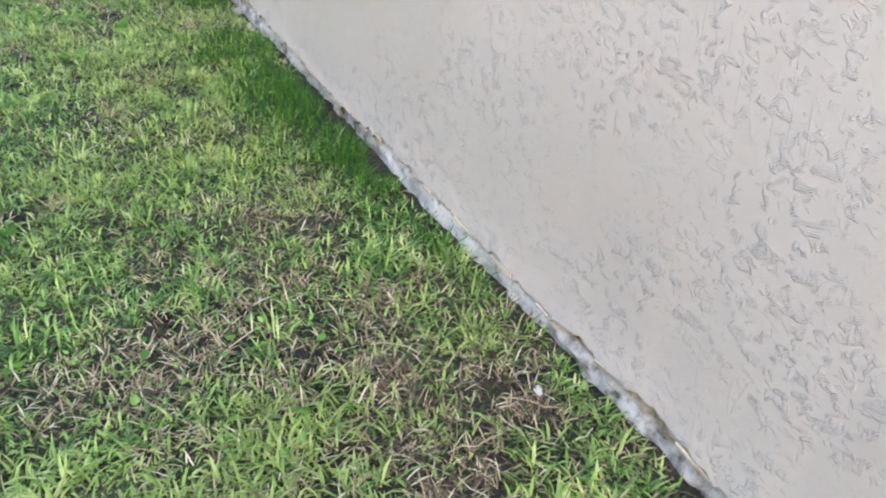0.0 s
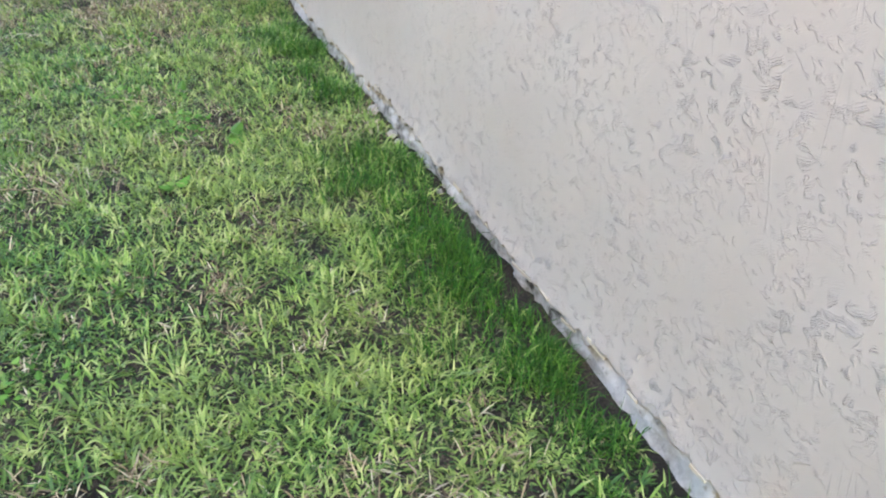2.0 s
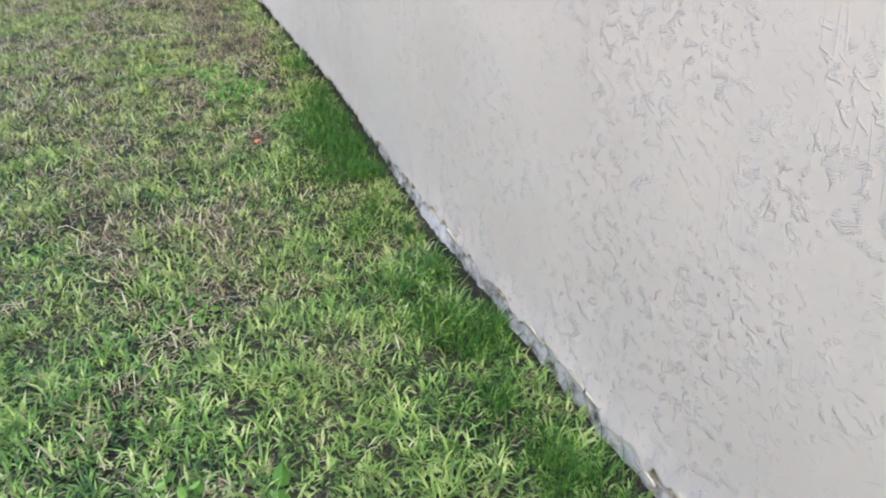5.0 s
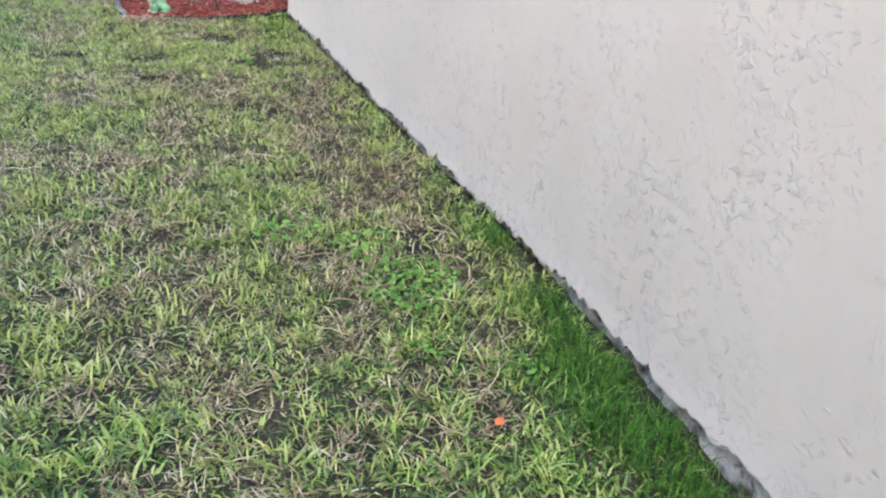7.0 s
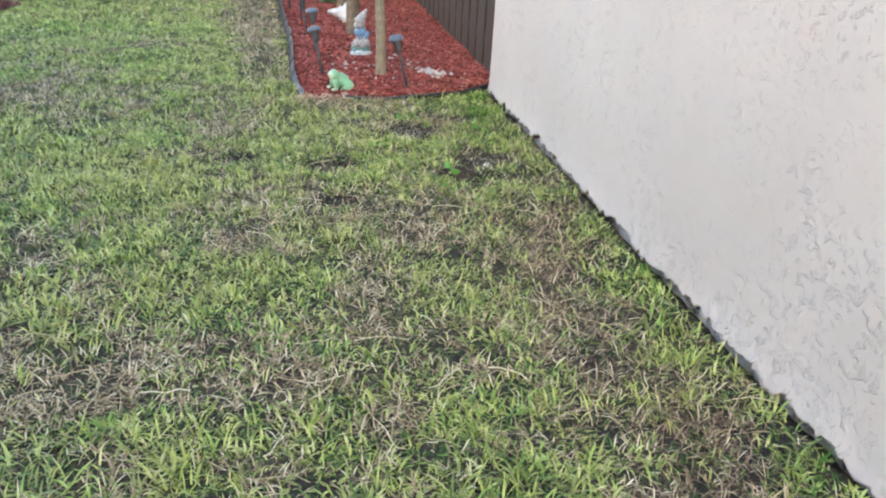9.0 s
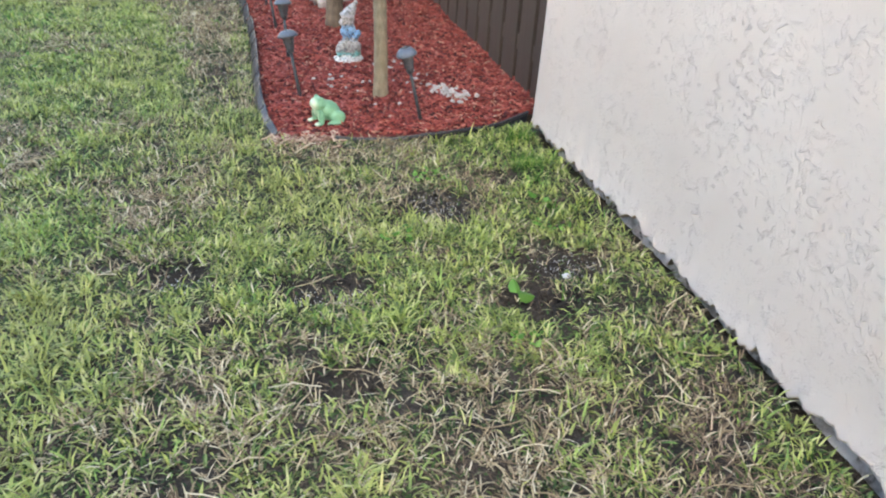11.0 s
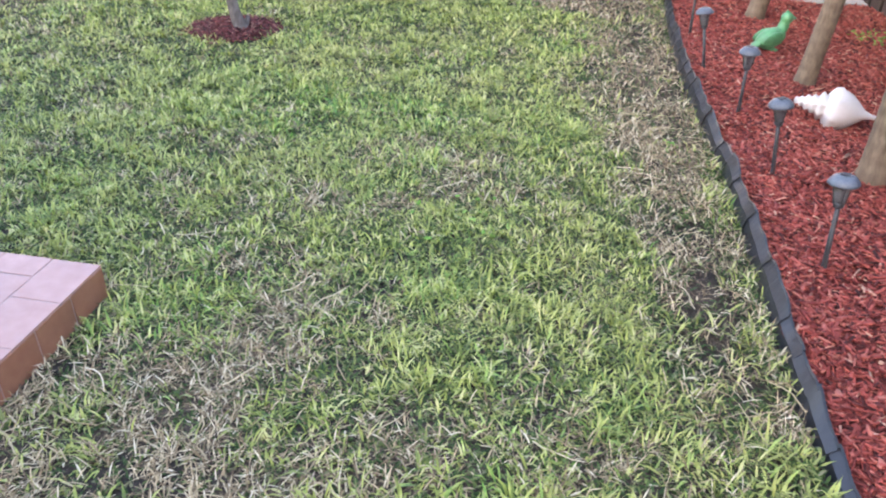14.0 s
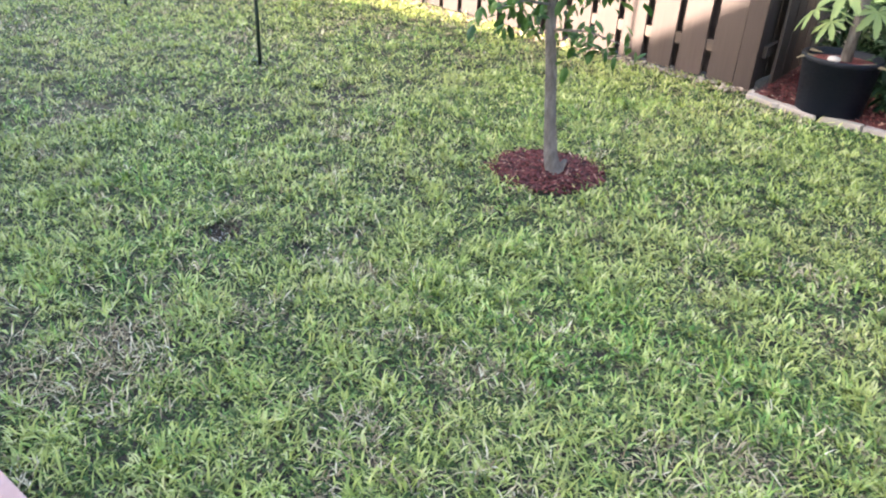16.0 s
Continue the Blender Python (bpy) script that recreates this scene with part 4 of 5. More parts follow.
def edging(name, line, tall, tilt, seg, label):
    """Sheets of black plastic let into the ground, end to end, with a rolled upper rim."""
    root = empty(name)
    total = sum(math.hypot(b[0] - a[0], b[1] - a[1]) for a, b in zip(line, line[1:]))
    s = 0.0
    while s < total - 0.02:
        e = min(s + seg * rnd.uniform(0.85, 1.1), total)
        bm = bmesh.new()
        rows = []
        lift, out = rnd.uniform(-0.008, 0.008), rnd.uniform(-0.004, 0.004)
        for k in range(7):
            x, y, a = along(line, min(s + (e + 0.012 - s) * k / 6, total))
            nx, ny = -math.sin(a), math.cos(a)
            h = (tall + lift) * min(1.0, max(0.4, (y - 2.75) / 0.7)) + 0.010 * math.sin(9 * x + 13 * y) + 0.006 * math.sin(31 * y + 3 * x)
            prof = [(0, -0.05), (tilt * 0.45, h * 0.5), (tilt, h - 0.004), (tilt + 0.004, h + 0.003), (tilt - 0.003, h + 0.004), (tilt - 0.006, h - 0.004), (tilt * 0.45 - 0.004, h * 0.5), (-0.004, -0.05)]
            rows.append([bm.verts.new((x + nx * (o + out + 0.003 * (k == 0)), y + ny * (o + out + 0.003 * (k == 0)), z)) for o, z in prof])
        for a, b in zip(rows, rows[1:]):
            for k in range(8):
                bm.faces.new((a[k], b[k], b[(k + 1) % 8], a[(k + 1) % 8]))
        bm.faces.new(rows[0]), bm.faces.new(rows[-1][::-1])
        bmesh.ops.recalc_face_normals(bm, faces=bm.faces)
        part("panel", bm, EDGING, root)
        s = e
    return tagged(root, label, "lawn edging")


edging("bed_edging", [(x - 0.012, y) for x, y in BED_LEFT], 0.068, -0.042, 0.17, "black plastic lawn edging in short panels along the mulch bed")
edging("bed_edging", BED_FRONT[2:], 0.075, -0.012, 0.4, "low black plastic edging strip at the bed's end")

# ---- things in the bed ----
def solar_lamp():
    root = empty("garden_light")
    bm = bmesh.new()
    tube(bm, [(0, 0, -0.06), (0, 0, -0.01), (0, 0, 0.05), (0, 0, 0.2)], [0.002, 0.011, 0.0095, 0.0085], 10)
    part("stake", bm, LAMP_BLACK, root, smooth=True)
    bm = bmesh.new()
    lathe(bm, [(0.012, 0.192), (0.017, 0.196), (0.019, 0.205), (0.016, 0.21)], 16)
    part("collar", bm, LAMP_BLACK, root)
    bm = bmesh.new()
    lathe(bm, [(0.014, 0.207), (0.02, 0.215), (0.031, 0.262), (0.029, 0.27)], 12)
    part("lens", bm, LAMP_LENS, root, "smoked clear plastic lens")
    for k in range(4):
        bm = bmesh.new()
        a = math.pi / 2 * k + 0.4
        tube(bm, [(0.019 * math.cos(a), 0.019 * math.sin(a), 0.207), (0.034 * math.cos(a), 0.034 * math.sin(a), 0.268)], 0.0028, 6)
        part("rib", bm, LAMP_BLACK, root)
    bm = bmesh.new()
    lathe(bm, [(0.030, 0.264), (0.050, 0.262), (0.053, 0.266), (0.051, 0.272), (0.036, 0.286), (0.022, 0.291), (0.02, 0.291)], 28)
    part("cap", bm, LAMP_CAP, root, "blue-grey plastic cap", smooth=True)
    bm = bmesh.new()
    box(bm, -0.0155, 0.0155, -0.0155, 0.0155, 0.2915, 0.2935, 0.0006)
    part("solar_panel", bm, PANEL, root)
    return tagged(root, "black stake solar path light with a blue-grey cap in red mulch", "garden light", "path lights along the bed")


def bed_z(x, y):
    return float(bed_height(np.array([x]), np.array([y]))[0])


lamp = solar_lamp()
LAMPS = [(-1.09, 3.42, -9, -8), (-0.535, 2.985, -14, 0), (-1.11, 4.12, -3, -6), (-1.15, 4.85, -8, 0), (-1.19, 5.57, -3, 2), (-1.29, 6.25, -10, -4), (-1.30, 7.0, -3, 5), (-1.25, 8.0, 8, -2)]
for k, (x, y, ry, rx) in enumerate(LAMPS):
    m = Matrix.Translation((x, y, bed_z(x, y) + 0.006)) @ pose(0, 0, 0, rx, ry, 0) @ pose(0, 0, 0, 0, 0, 35 * k) @ Matrix.Diagonal((0.98, 0.98, 1.15 if k == 0 else 1.1 if k == 1 else 1.03, 1))
    if k:
        copy_thing(lamp, m)
    else:
        lamp.matrix_world = m


def remeshed(ob, size):
    r = ob.modifiers.new("fuse", "REMESH")
    r.mode, r.voxel_size, r.use_smooth_shade = "VOXEL", size, True
    s = ob.modifiers.new("soften", "SMOOTH")
    s.factor, s.iterations = 0.5, 4
    return ob


def frog():
    bm = bmesh.new()
    blob(bm, 0.008, 0, 0.062, 0.072, 0.055, 0.052, (0, 32, 0))
    blob(bm, -0.048, 0, 0.106, 0.046, 0.044, 0.034, (0, 6, 0))
    blob(bm, -0.045, 0, 0.07, 0.03, 0.036, 0.04)
    for s in (-1, 1):
        blob(bm, -0.046, 0.026 * s, 0.134, 0.014, 0.012, 0.012)
        blob(bm, 0.038, 0.048 * s, 0.036, 0.046, 0.024, 0.036, (0, 15, 0))
        blob(bm, 0.02, 0.062 * s, 0.011, 0.05, 0.018, 0.012)
        blob(bm, -0.05, 0.036 * s, 0.04, 0.019, 0.017, 0.038, (0, -12, 0))
        blob(bm, -0.066, 0.042 * s, 0.009, 0.026, 0.018, 0.01)
    ob = part("frog_figurine", bm, FROG)
    remeshed(ob, 0.0035)
    ob.matrix_world = pose(-0.985, 3.06, bed_z(-0.985, 3.06) + 0.002, 0, 0, 20) @ Matrix.Scale(0.93, 4)
    return tagged(ob, "pale green glazed ceramic frog sitting on red mulch", "garden figurine")


frog()


def frog_material():
    nt = FROG.node_tree
    b = nt.nodes["Principled BSDF"]
    old = b.inputs["Base Color"].links[0].from_socket
    sep = nt.nodes.new("ShaderNodeSeparateXYZ")
    nt.links.new(coords(nt), sep.inputs[0])
    top = ramp(nt, calc(nt, "MULTIPLY", sep.outputs[0], -8.0), [(0.5, 0.0), (0.66, 0.88)])
    nt.links.new(blend(nt, top, old, (0.56, 0.62, 0.46)), b.inputs["Base Color"])


frog_material()


def statue_material():
    """Weathered paint in bands: white base, teal, grey coat, blue jacket, grey cap."""
    m, nt, b = material("weathered_statue_paint", 0.65)
    v = coords(nt)
    sep = nt.nodes.new("ShaderNodeSeparateXYZ")
    nt.links.new(v, sep.inputs[0])
    n = noisy(nt, v, 28, 4, 0.6)
    h = calc(nt, "ADD", calc(nt, "MULTIPLY", sep.outputs[2], 2.8), calc(nt, "MULTIPLY_ADD", n, 0.24, -0.12))
    col = ramp(nt, h, [(0.03, (0.54, 0.55, 0.56)), (0.10, (0.50, 0.54, 0.55)), (0.13, (0.12, 0.42, 0.44)), (0.20, (0.26, 0.26, 0.26)), (0.36, (0.38, 0.38, 0.38)), (0.42, (0.13, 0.28, 0.50)), (0.58, (0.20, 0.36, 0.56)), (0.63, (0.42, 0.41, 0.40)), (0.9, (0.36, 0.36, 0.36)), (0.98, (0.5, 0.49, 0.48))])
    dirt = ramp(nt, noisy(nt, v, 70, 4, 0.65), [(0.48, 0.0), (0.6, 0.75)])
    nt.links.new(blend(nt, dirt, col, (0.09, 0.088, 0.085)), b.inputs["Base Color"])
    bump(nt, b, noisy(nt, v, 110, 4), 0.5, 0.002)
    return m


STATUE = statue_material()


def garden_statue():
    """A weathered seated figure in a tall cap, on a round pale base."""
    bm = bmesh.new()
    lathe(bm, [(0.0, 0.0), (0.088, 0.0), (0.092, 0.012), (0.084, 0.026), (0.04, 0.034), (0.0, 0.036)], 20, pose(0, 0, 0) @ Matrix.Diagonal((1, 0.85, 1, 1)), 2, close=False)
    blob(bm, 0.02, -0.01, 0.05, 0.055, 0.045, 0.03, (0, 0, 0), 3)
    blob(bm, 0.01, 0.0, 0.10, 0.052, 0.05, 0.068, (0, -8, 0), 0)
    blob(bm, -0.045, -0.01, 0.075, 0.035, 0.032, 0.05, (0, 20, 0), 2)
    blob(bm, 0.03, -0.035, 0.085, 0.038, 0.028, 0.04, (0, 30, 0), 4)
    blob(bm, 0.0, 0.0, 0.175, 0.044, 0.042, 0.055, (0, 6, 0), 1)
    blob(bm, -0.03, -0.03, 0.165, 0.022, 0.02, 0.045, (0, -35, 0), 1)
    blob(bm, 0.035, -0.03, 0.15, 0.02, 0.02, 0.045, (0, 40, 0), 0)
    blob(bm, -0.01, -0.01, 0.235, 0.04, 0.038, 0.038, (0, 0, 0), 0)
    blob(bm, -0.038, -0.018, 0.23, 0.026, 0.026, 0.022, (0, 0, 0), 2)
    blob(bm, -0.012, -0.012, 0.262, 0.047, 0.045, 0.018, (0, 18, 0), 0)
    lathe(bm, [(0.04, 0), (0.034, 0.03), (0.022, 0.06), (0.011, 0.085), (0.004, 0.1)], 14, pose(-0.008, -0.008, 0.262, 0, 34, 0), 0)
    blob(bm, 0.04, -0.01, 0.335, 0.014, 0.013, 0.018, (0, 50, 0), 2)
    blob(bm, 0.005, -0.03, 0.285, 0.03, 0.014, 0.016, (0, 20, 0), 2)
    blob(bm, -0.03, -0.03, 0.255, 0.022, 0.016, 0.014, (0, 0, 0), 4)
    ob = part("garden_statue", bm, STATUE)
    remeshed(ob, 0.004)
    tex = bpy.data.textures.new("weathered", "CLOUDS")
    tex.noise_scale = 0.016
    w = ob.modifiers.new("rough", "DISPLACE")
    w.texture, w.strength, w.mid_level = tex, 0.010, 0.5
    ob.matrix_world = pose(-0.755, 4.06, bed_z(-0.755, 4.06) + 0.002, 0, 0, 12) @ Matrix.Diagonal((1.0, 1.0, 1.02, 1))
    return tagged(ob, "weathered grey, blue and white garden gnome statue", "garden statue")


garden_statue()


def bird():
    bm = bmesh.new()
    blob(bm, 0.0, 0, 0.085, 0.10, 0.06, 0.062, (0, -18, 0))
    blob(bm, -0.09, 0, 0.05, 0.055, 0.035, 0.018, (0, -30, 0))
    blob(bm, 0.068, 0, 0.15, 0.034, 0.034, 0.06, (0, 12, 0))
    blob(bm, 0.082, 0, 0.205, 0.042, 0.036, 0.036)
    blob(bm, 0.122, 0, 0.205, 0.028, 0.018, 0.011, (0, 8, 0))
    blob(bm, 0.075, 0, 0.24, 0.016, 0.008, 0.014)
    for s in (-1, 1):
        blob(bm, -0.02, 0.052 * s, 0.09, 0.075, 0.016, 0.04, (0, -18, 0))
        blob(bm, 0.02, 0.025 * s, 0.012, 0.036, 0.02, 0.014)
    ob = part("bird_figurine", bm, BIRD)
    remeshed(ob, 0.004)
    ob.matrix_world = pose(-0.85, 6.72, bed_z(-0.85, 6.72) + 0.002, 0, 0, 25)
    return tagged(ob, "mottled green glazed duck figurine on red mulch", "garden figurine")


bird()


def conch():
    bm = bmesh.new()
    prof = [(0.002, 0.0)]
    z, r = 0.0, 0.013
    for k in range(5):                     # the spire's whorls, each with a sharp shoulder
        h = 0.017 + 0.0035 * k
        prof += [(r * 0.86, z + 0.15 * h), (r * 1.22, z + 0.42 * h), (r * 1.24, z + 0.55 * h), (r * 1.02, z + h)]
        z += h
        r *= 1.36
    prof += [(0.068, z + 0.01), (0.088, z + 0.026), (0.092, z + 0.045), (0.088, z + 0.07), (0.072, z + 0.1), (0.044, z + 0.13), (0.02, z + 0.155), (0.011, z + 0.18), (0.008, z + 0.205), (0.003, z + 0.212)]
    lathe(bm, prof, 28)
    for v in bm.verts:
        a = math.atan2(v.co.y, v.co.x)
        rr = math.hypot(v.co.x, v.co.y)
        k = 1 + 0.2 * max(0, math.sin(7 * a + v.co.z * 30)) ** 3 * (rr > 0.02) * (v.co.z < 0.17) + 0.16 * math.cos(a - 1.0) * (v.co.z > 0.12)
        v.co.x, v.co.y = v.co.x * k, v.co.y * k
    bmesh.ops.transform(bm, matrix=pose(-0.19, 0, 0.07, 0, 90, 0), verts=bm.verts)
    ob = part("conch_shell", bm, WHITE_SHELL, smooth=True)
    ob.matrix_world = pose(-0.73, 5.52, bed_z(-0.73, 5.52) + 0.01, 0, 4, -14) @ Matrix.Diagonal((1.18, 1.18, 1.1, 1))
    return tagged(ob, "large white conch shell lying on red mulch", "shell")


conch()


def stones():
    """White pebbles: a small heap and some strays."""
    meshes = []
    for k in range(6):
        bm = bmesh.new()
        bmesh.ops.create_icosphere(bm, subdivisions=2, radius=1.0)
        for v in bm.verts:
            v.co *= 0.75 + 0.4 * noise.noise(v.co * 1.3 + Vector((k * 9.1, 0, 0)))
            v.co.z *= 0.65
        me = bpy.data.meshes.new("pebble")
        bm.to_mesh(me)
        bm.free()
        me.materials.append(STONE)
        meshes.append(me)
    spots = []
    for _ in range(70):
        t = rnd.random()
        spots.append((-0.35 + 0.10 * t + rnd.gauss(0, 0.035), 3.47 - 0.27 * t + rnd.gauss(0, 0.04), rnd.uniform(0.009, 0.02)))
    for _ in range(34):
        spots.append((rnd.uniform(-0.95, -0.35), 3.62 + rnd.gauss(0, 0.16), rnd.uniform(0.008, 0.017)))
    spots += [(-0.62, 3.9, 0.02), (-0.55, 3.82, 0.016), (-1.0, 3.66, 0.018), (-0.9, 3.62, 0.016)]
    for k, (x, y, s) in enumerate(spots):
        ob = new("pebble", meshes[k % 6])
        ob.matrix_world = pose(x, y, bed_z(x, y) + 0.012 + s * 0.45, rnd.uniform(-25, 25), rnd.uniform(-25, 25), rnd.uniform(0, 360)) @ Matrix.Diagonal((s, s, s, 1))
        tagged(ob, "small white landscaping pebble on red mulch", "pebble", "white pebbles in the bed")


stones()


def palm_leaf(bm, m, size, droop=0.25, slot=0):
    """A hand-shaped leaf with seven pointed, toothed lobes; its stalk end at the origin, the blade along +x."""
    rim, mids = [], []
    for lobe in range(-3, 4):
        reach = size * (1.0, 0.95, 0.78, 0.55)[abs(lobe)]
        for k in range(-8, 9):
            u = abs(k) / 8
            r = reach * float(np.interp(u, (0, 0.13, 0.25, 0.38, 0.5, 0.63, 0.75, 0.88, 1), (1, 0.9, 0.92, 0.76, 0.66, 0.68, 0.48, 0.36, 0.24)))
            if k == 8 and lobe < 3:
                continue
            a = radians(lobe * 43 + k * 2.7)
            fold = 0.06 * size * (0.5 - u)
            for ring, f in ((mids, 0.5), (rim, 1.0)):
                q = r * f
                ring.append(bm.verts.new(m @ Vector((q * math.cos(a), q * math.sin(a), -droop * q * q / size - fold * f))))
    mid = bm.verts.new(m @ Vector((0, 0, 0)))
    for k in range(len(rim) - 1):
        bm.faces.new((mid, mids[k], mids[k + 1])).material_index = slot
        bm.faces.new((mids[k], rim[k], rim[k + 1], mids[k + 1])).material_index = slot


def papaya(x, y, r, top, lean, leaves, label, bark=None):
    root = empty("papaya_tree", pose(x, y, bed_z(x, y)))
    bm = bmesh.new()
    pts, rad = [], []
    count = int(top / 0.018)
    for k in range(count + 1):
        z = -0.03 + (top + 0.03) * k / count
        scar = 1.035 if k % 3 == 0 else 1.0
        flare = 1 + 0.16 * math.exp(-max(z, 0) / 0.05)
        pts.append((lean[0] * z + 0.008 * math.sin(z * 4 + x * 9), lean[1] * z + 0.008 * math.cos(z * 3 + y), z))
        rad.append(r * (1 - 0.28 * z / top) * scar * flare)
    tube(bm, pts, rad, 18)
    part("trunk", bm, bark or TRUNK, root, smooth=True)
    end = Vector(pts[-1])
    for head, out, fall, size, *way in leaves:
        bm = bmesh.new()
        d = Vector((math.cos(radians(head)), math.sin(radians(head)), 0))
        tip = end + d * out + Vector((0, 0, fall))
        mid = end + d * out * 0.5 + Vector((0, 0, fall * 0.35 + 0.10))
        stalk = [end.lerp(mid, t).lerp(mid.lerp(tip, t), t) for t in (0, 0.25, 0.5, 0.75, 1)]
        tube(bm, stalk, [0.008, 0.007, 0.006, 0.005, 0.004], 6, 1)
        palm_leaf(bm, Matrix.Translation(tip) @ pose(0, 0, 0, 0, way[0] if way else 38 + rnd.uniform(-8, 8), way[1] if way else head), size)
        part("leaf", bm, [PAPAYA_LEAF, STEM], root, "bright yellow-green lobed leaf")
    return tagged(root, label, "tree", "papaya trees in the bed")


papaya(-0.675, 3.37, 0.037, 1.32, (-0.03, 0.0), [(231, 0.60, -0.37, 0.27, 10, 238), (240, 0.49, -0.35, 0.31, 14, 262), (300, 0.5, 0.25, 0.25), (20, 0.45, 0.3, 0.25), (100, 0.5, 0.3, 0.28), (170, 0.5, 0.36, 0.25)],
       "slim young papaya trunk with ring scars and lobed leaves")
# crowns out of view; leaves added and enlarged to shade the bed
UP = [(h, 0.5 + 0.2 * (k % 2), 0.3 - 0.2 * (k % 3), 0.42) for k, h in enumerate(range(10, 360, 33))]
papaya(-0.745, 4.88, 0.06, 2.0, (-0.03, 0.02), UP, "stout papaya trunk with ring scars rising from red mulch", TRUNK_SHADED)
papaya(-0.76, 6.09, 0.053, 1.9, (0.05, 0.02), UP, "papaya trunk leaning a little, grey-tan bark with ring scars", TRUNK_SHADED)
papaya(-0.80, 7.52, 0.062, 1.9, (0.10, 0.03), UP, "leaning papaya trunk near the concrete pad", TRUNK_SHADED)

# small fern-like weed by the fence, in the mulch
bm = bmesh.new()
for _ in range(46):
    a, t = rnd.uniform(0, 6.28), rnd.uniform(0.03, 0.12)
    px, py = -0.16 + t * math.cos(a), 7.02 + t * math.sin(a)
    m = pose(px, py, bed_z(px, py) + 0.03 + 0.04 * rnd.random(), rnd.uniform(-30, 30), rnd.uniform(-40, 10), math.degrees(a))
    q = [bm.verts.new(m @ Vector(p)) for p in ((0, 0, 0), (0.02, 0.007, 0.002), (0.045, 0, -0.006), (0.02, -0.007, 0.002))]
    bm.faces.new(q)
tagged(part("bed_weed", bm, WEED), "small green weed in the mulch by the fence", "weed", kind="stuff")

# ---- the young tree on the lawn ----
def leaf_oval(bm, m, s, w=0.42):
    a = [bm.verts.new(m @ Vector(p)) for p in ((0, 0, 0), (s * 0.3, s * w * 0.5, -s * 0.03), (s * 0.7, s * w * 0.42, -s * 0.08), (s, 0, -s * 0.2), (s * 0.7, -s * w * 0.42, -s * 0.08), (s * 0.3, -s * w * 0.5, -s * 0.03))]
    b = bm.verts.new(m @ Vector((s * 0.5, 0, s * 0.05)))
    for u, v in zip(a, a[1:] + a[:1]):
        bm.faces.new((b, u, v))


def young_tree():
    root = empty("young_tree", pose(-4.22, 6.31, 0))
    bm = bmesh.new()
    pts = [(0.045, -0.015, -0.03), (0.035, -0.01, 0.03), (0.0, 0.0, 0.12), (-0.03, 0.005, 0.3), (-0.055, 0.0, 0.55), (-0.085, 0.0, 0.75), (-0.10, 0.01, 1.1), (-0.09, 0.02, 1.6), (-0.1, 0.02, 2.2)]
    tube(bm, pts, [0.052, 0.046, 0.037, 0.031, 0.029, 0.027, 0.022, 0.016, 0.008], 14)
    tube(bm, [(0.05, 0.0, 0.0), (0.06, 0.02, 0.06), (0.075, 0.03, 0.10)], [0.03, 0.022, 0.012], 8)
    part("trunk", bm, GREYBARK, root, smooth=True)
    crown = bmesh.new()
    for k in range(26):
        h = 0.74 + 1.45 * k / 25
        a = k * 2.4 + rnd.uniform(-0.3, 0.3)
        reach = rnd.uniform(0.25, 0.5) if k < 7 else rnd.uniform(0.35, 0.62)
        p0 = Vector((-0.085, 0, h))
        sag = 0.02 if k < 8 else 0.25
        p1 = p0 + Vector((math.cos(a) * reach, math.sin(a) * reach, sag * reach))
        bm = bmesh.new()
        tube(bm, [p0, p0.lerp(p1, 0.5) + Vector((0, 0, 0.03)), p1], [0.008, 0.005, 0.002], 5)
        part("limb", bm, GREYBARK, root)
        for _ in range(52):
            t = rnd.uniform(0.06, 1.06)
            q = p0.lerp(p1, t) + Vector((rnd.gauss(0, 0.06), rnd.gauss(0, 0.06), rnd.gauss(0.01, 0.05)))
            leaf_oval(crown, Matrix.Translation(q) @ pose(0, 0, 0, rnd.uniform(-30, 30), rnd.uniform(5, 75), rnd.uniform(0, 360)), rnd.uniform(0.05, 0.095))
    part("crown", crown, TREE_LEAF, root, "loose dark green oval leaves")
    return tagged(root, "young tree with a grey trunk in a ring of red mulch", "tree")


young_tree()
bm = bmesh.new()
rim, n = [], 40
for k in range(n):
    a = 2 * math.pi * k / n
    r = RING[2] * (0.94 + 0.14 * math.sin(3 * a + 1) + 0.08 * math.sin(7 * a) + 0.05 * math.sin(17 * a))
    rim.append([bm.verts.new((RING[0] + r * f * math.cos(a), RING[1] + r * f * math.sin(a), 0.004 + h)) for f, h in ((1.0, -0.01), (0.8, 0.012), (0.45, 0.028), (0.12, 0.03))])
for p, q in zip(rim, rim[1:] + rim[:1]):
    for k in range(3):
        bm.faces.new((p[k], q[k], q[k + 1], p[k + 1]))
bm.faces.new([p[3] for p in rim])
tagged(part("mulch_ring", bm, DARKENED_MULCH_BASE), "round patch of red mulch at the young tree's foot", "mulch bed", kind="structure")
a, d = rng.uniform(0, 6.283, 2600), np.sqrt(rng.random(2600)) * RING[2] * (0.98 + 0.14 * np.sin(3 * a + 1) + 0.1 * rng.normal(0, 1, 2600))
cx, cy = RING[0] + d * np.cos(a), RING[1] + d * np.sin(a)
chips("ring_mulch_chips", cx, cy, 0.012 + 0.03 * np.clip(1 - d / RING[2], 0, 1) + rng.uniform(0, 0.012, 2600), "dark red mulch chips round the young tree", DARKENED_MULCH)

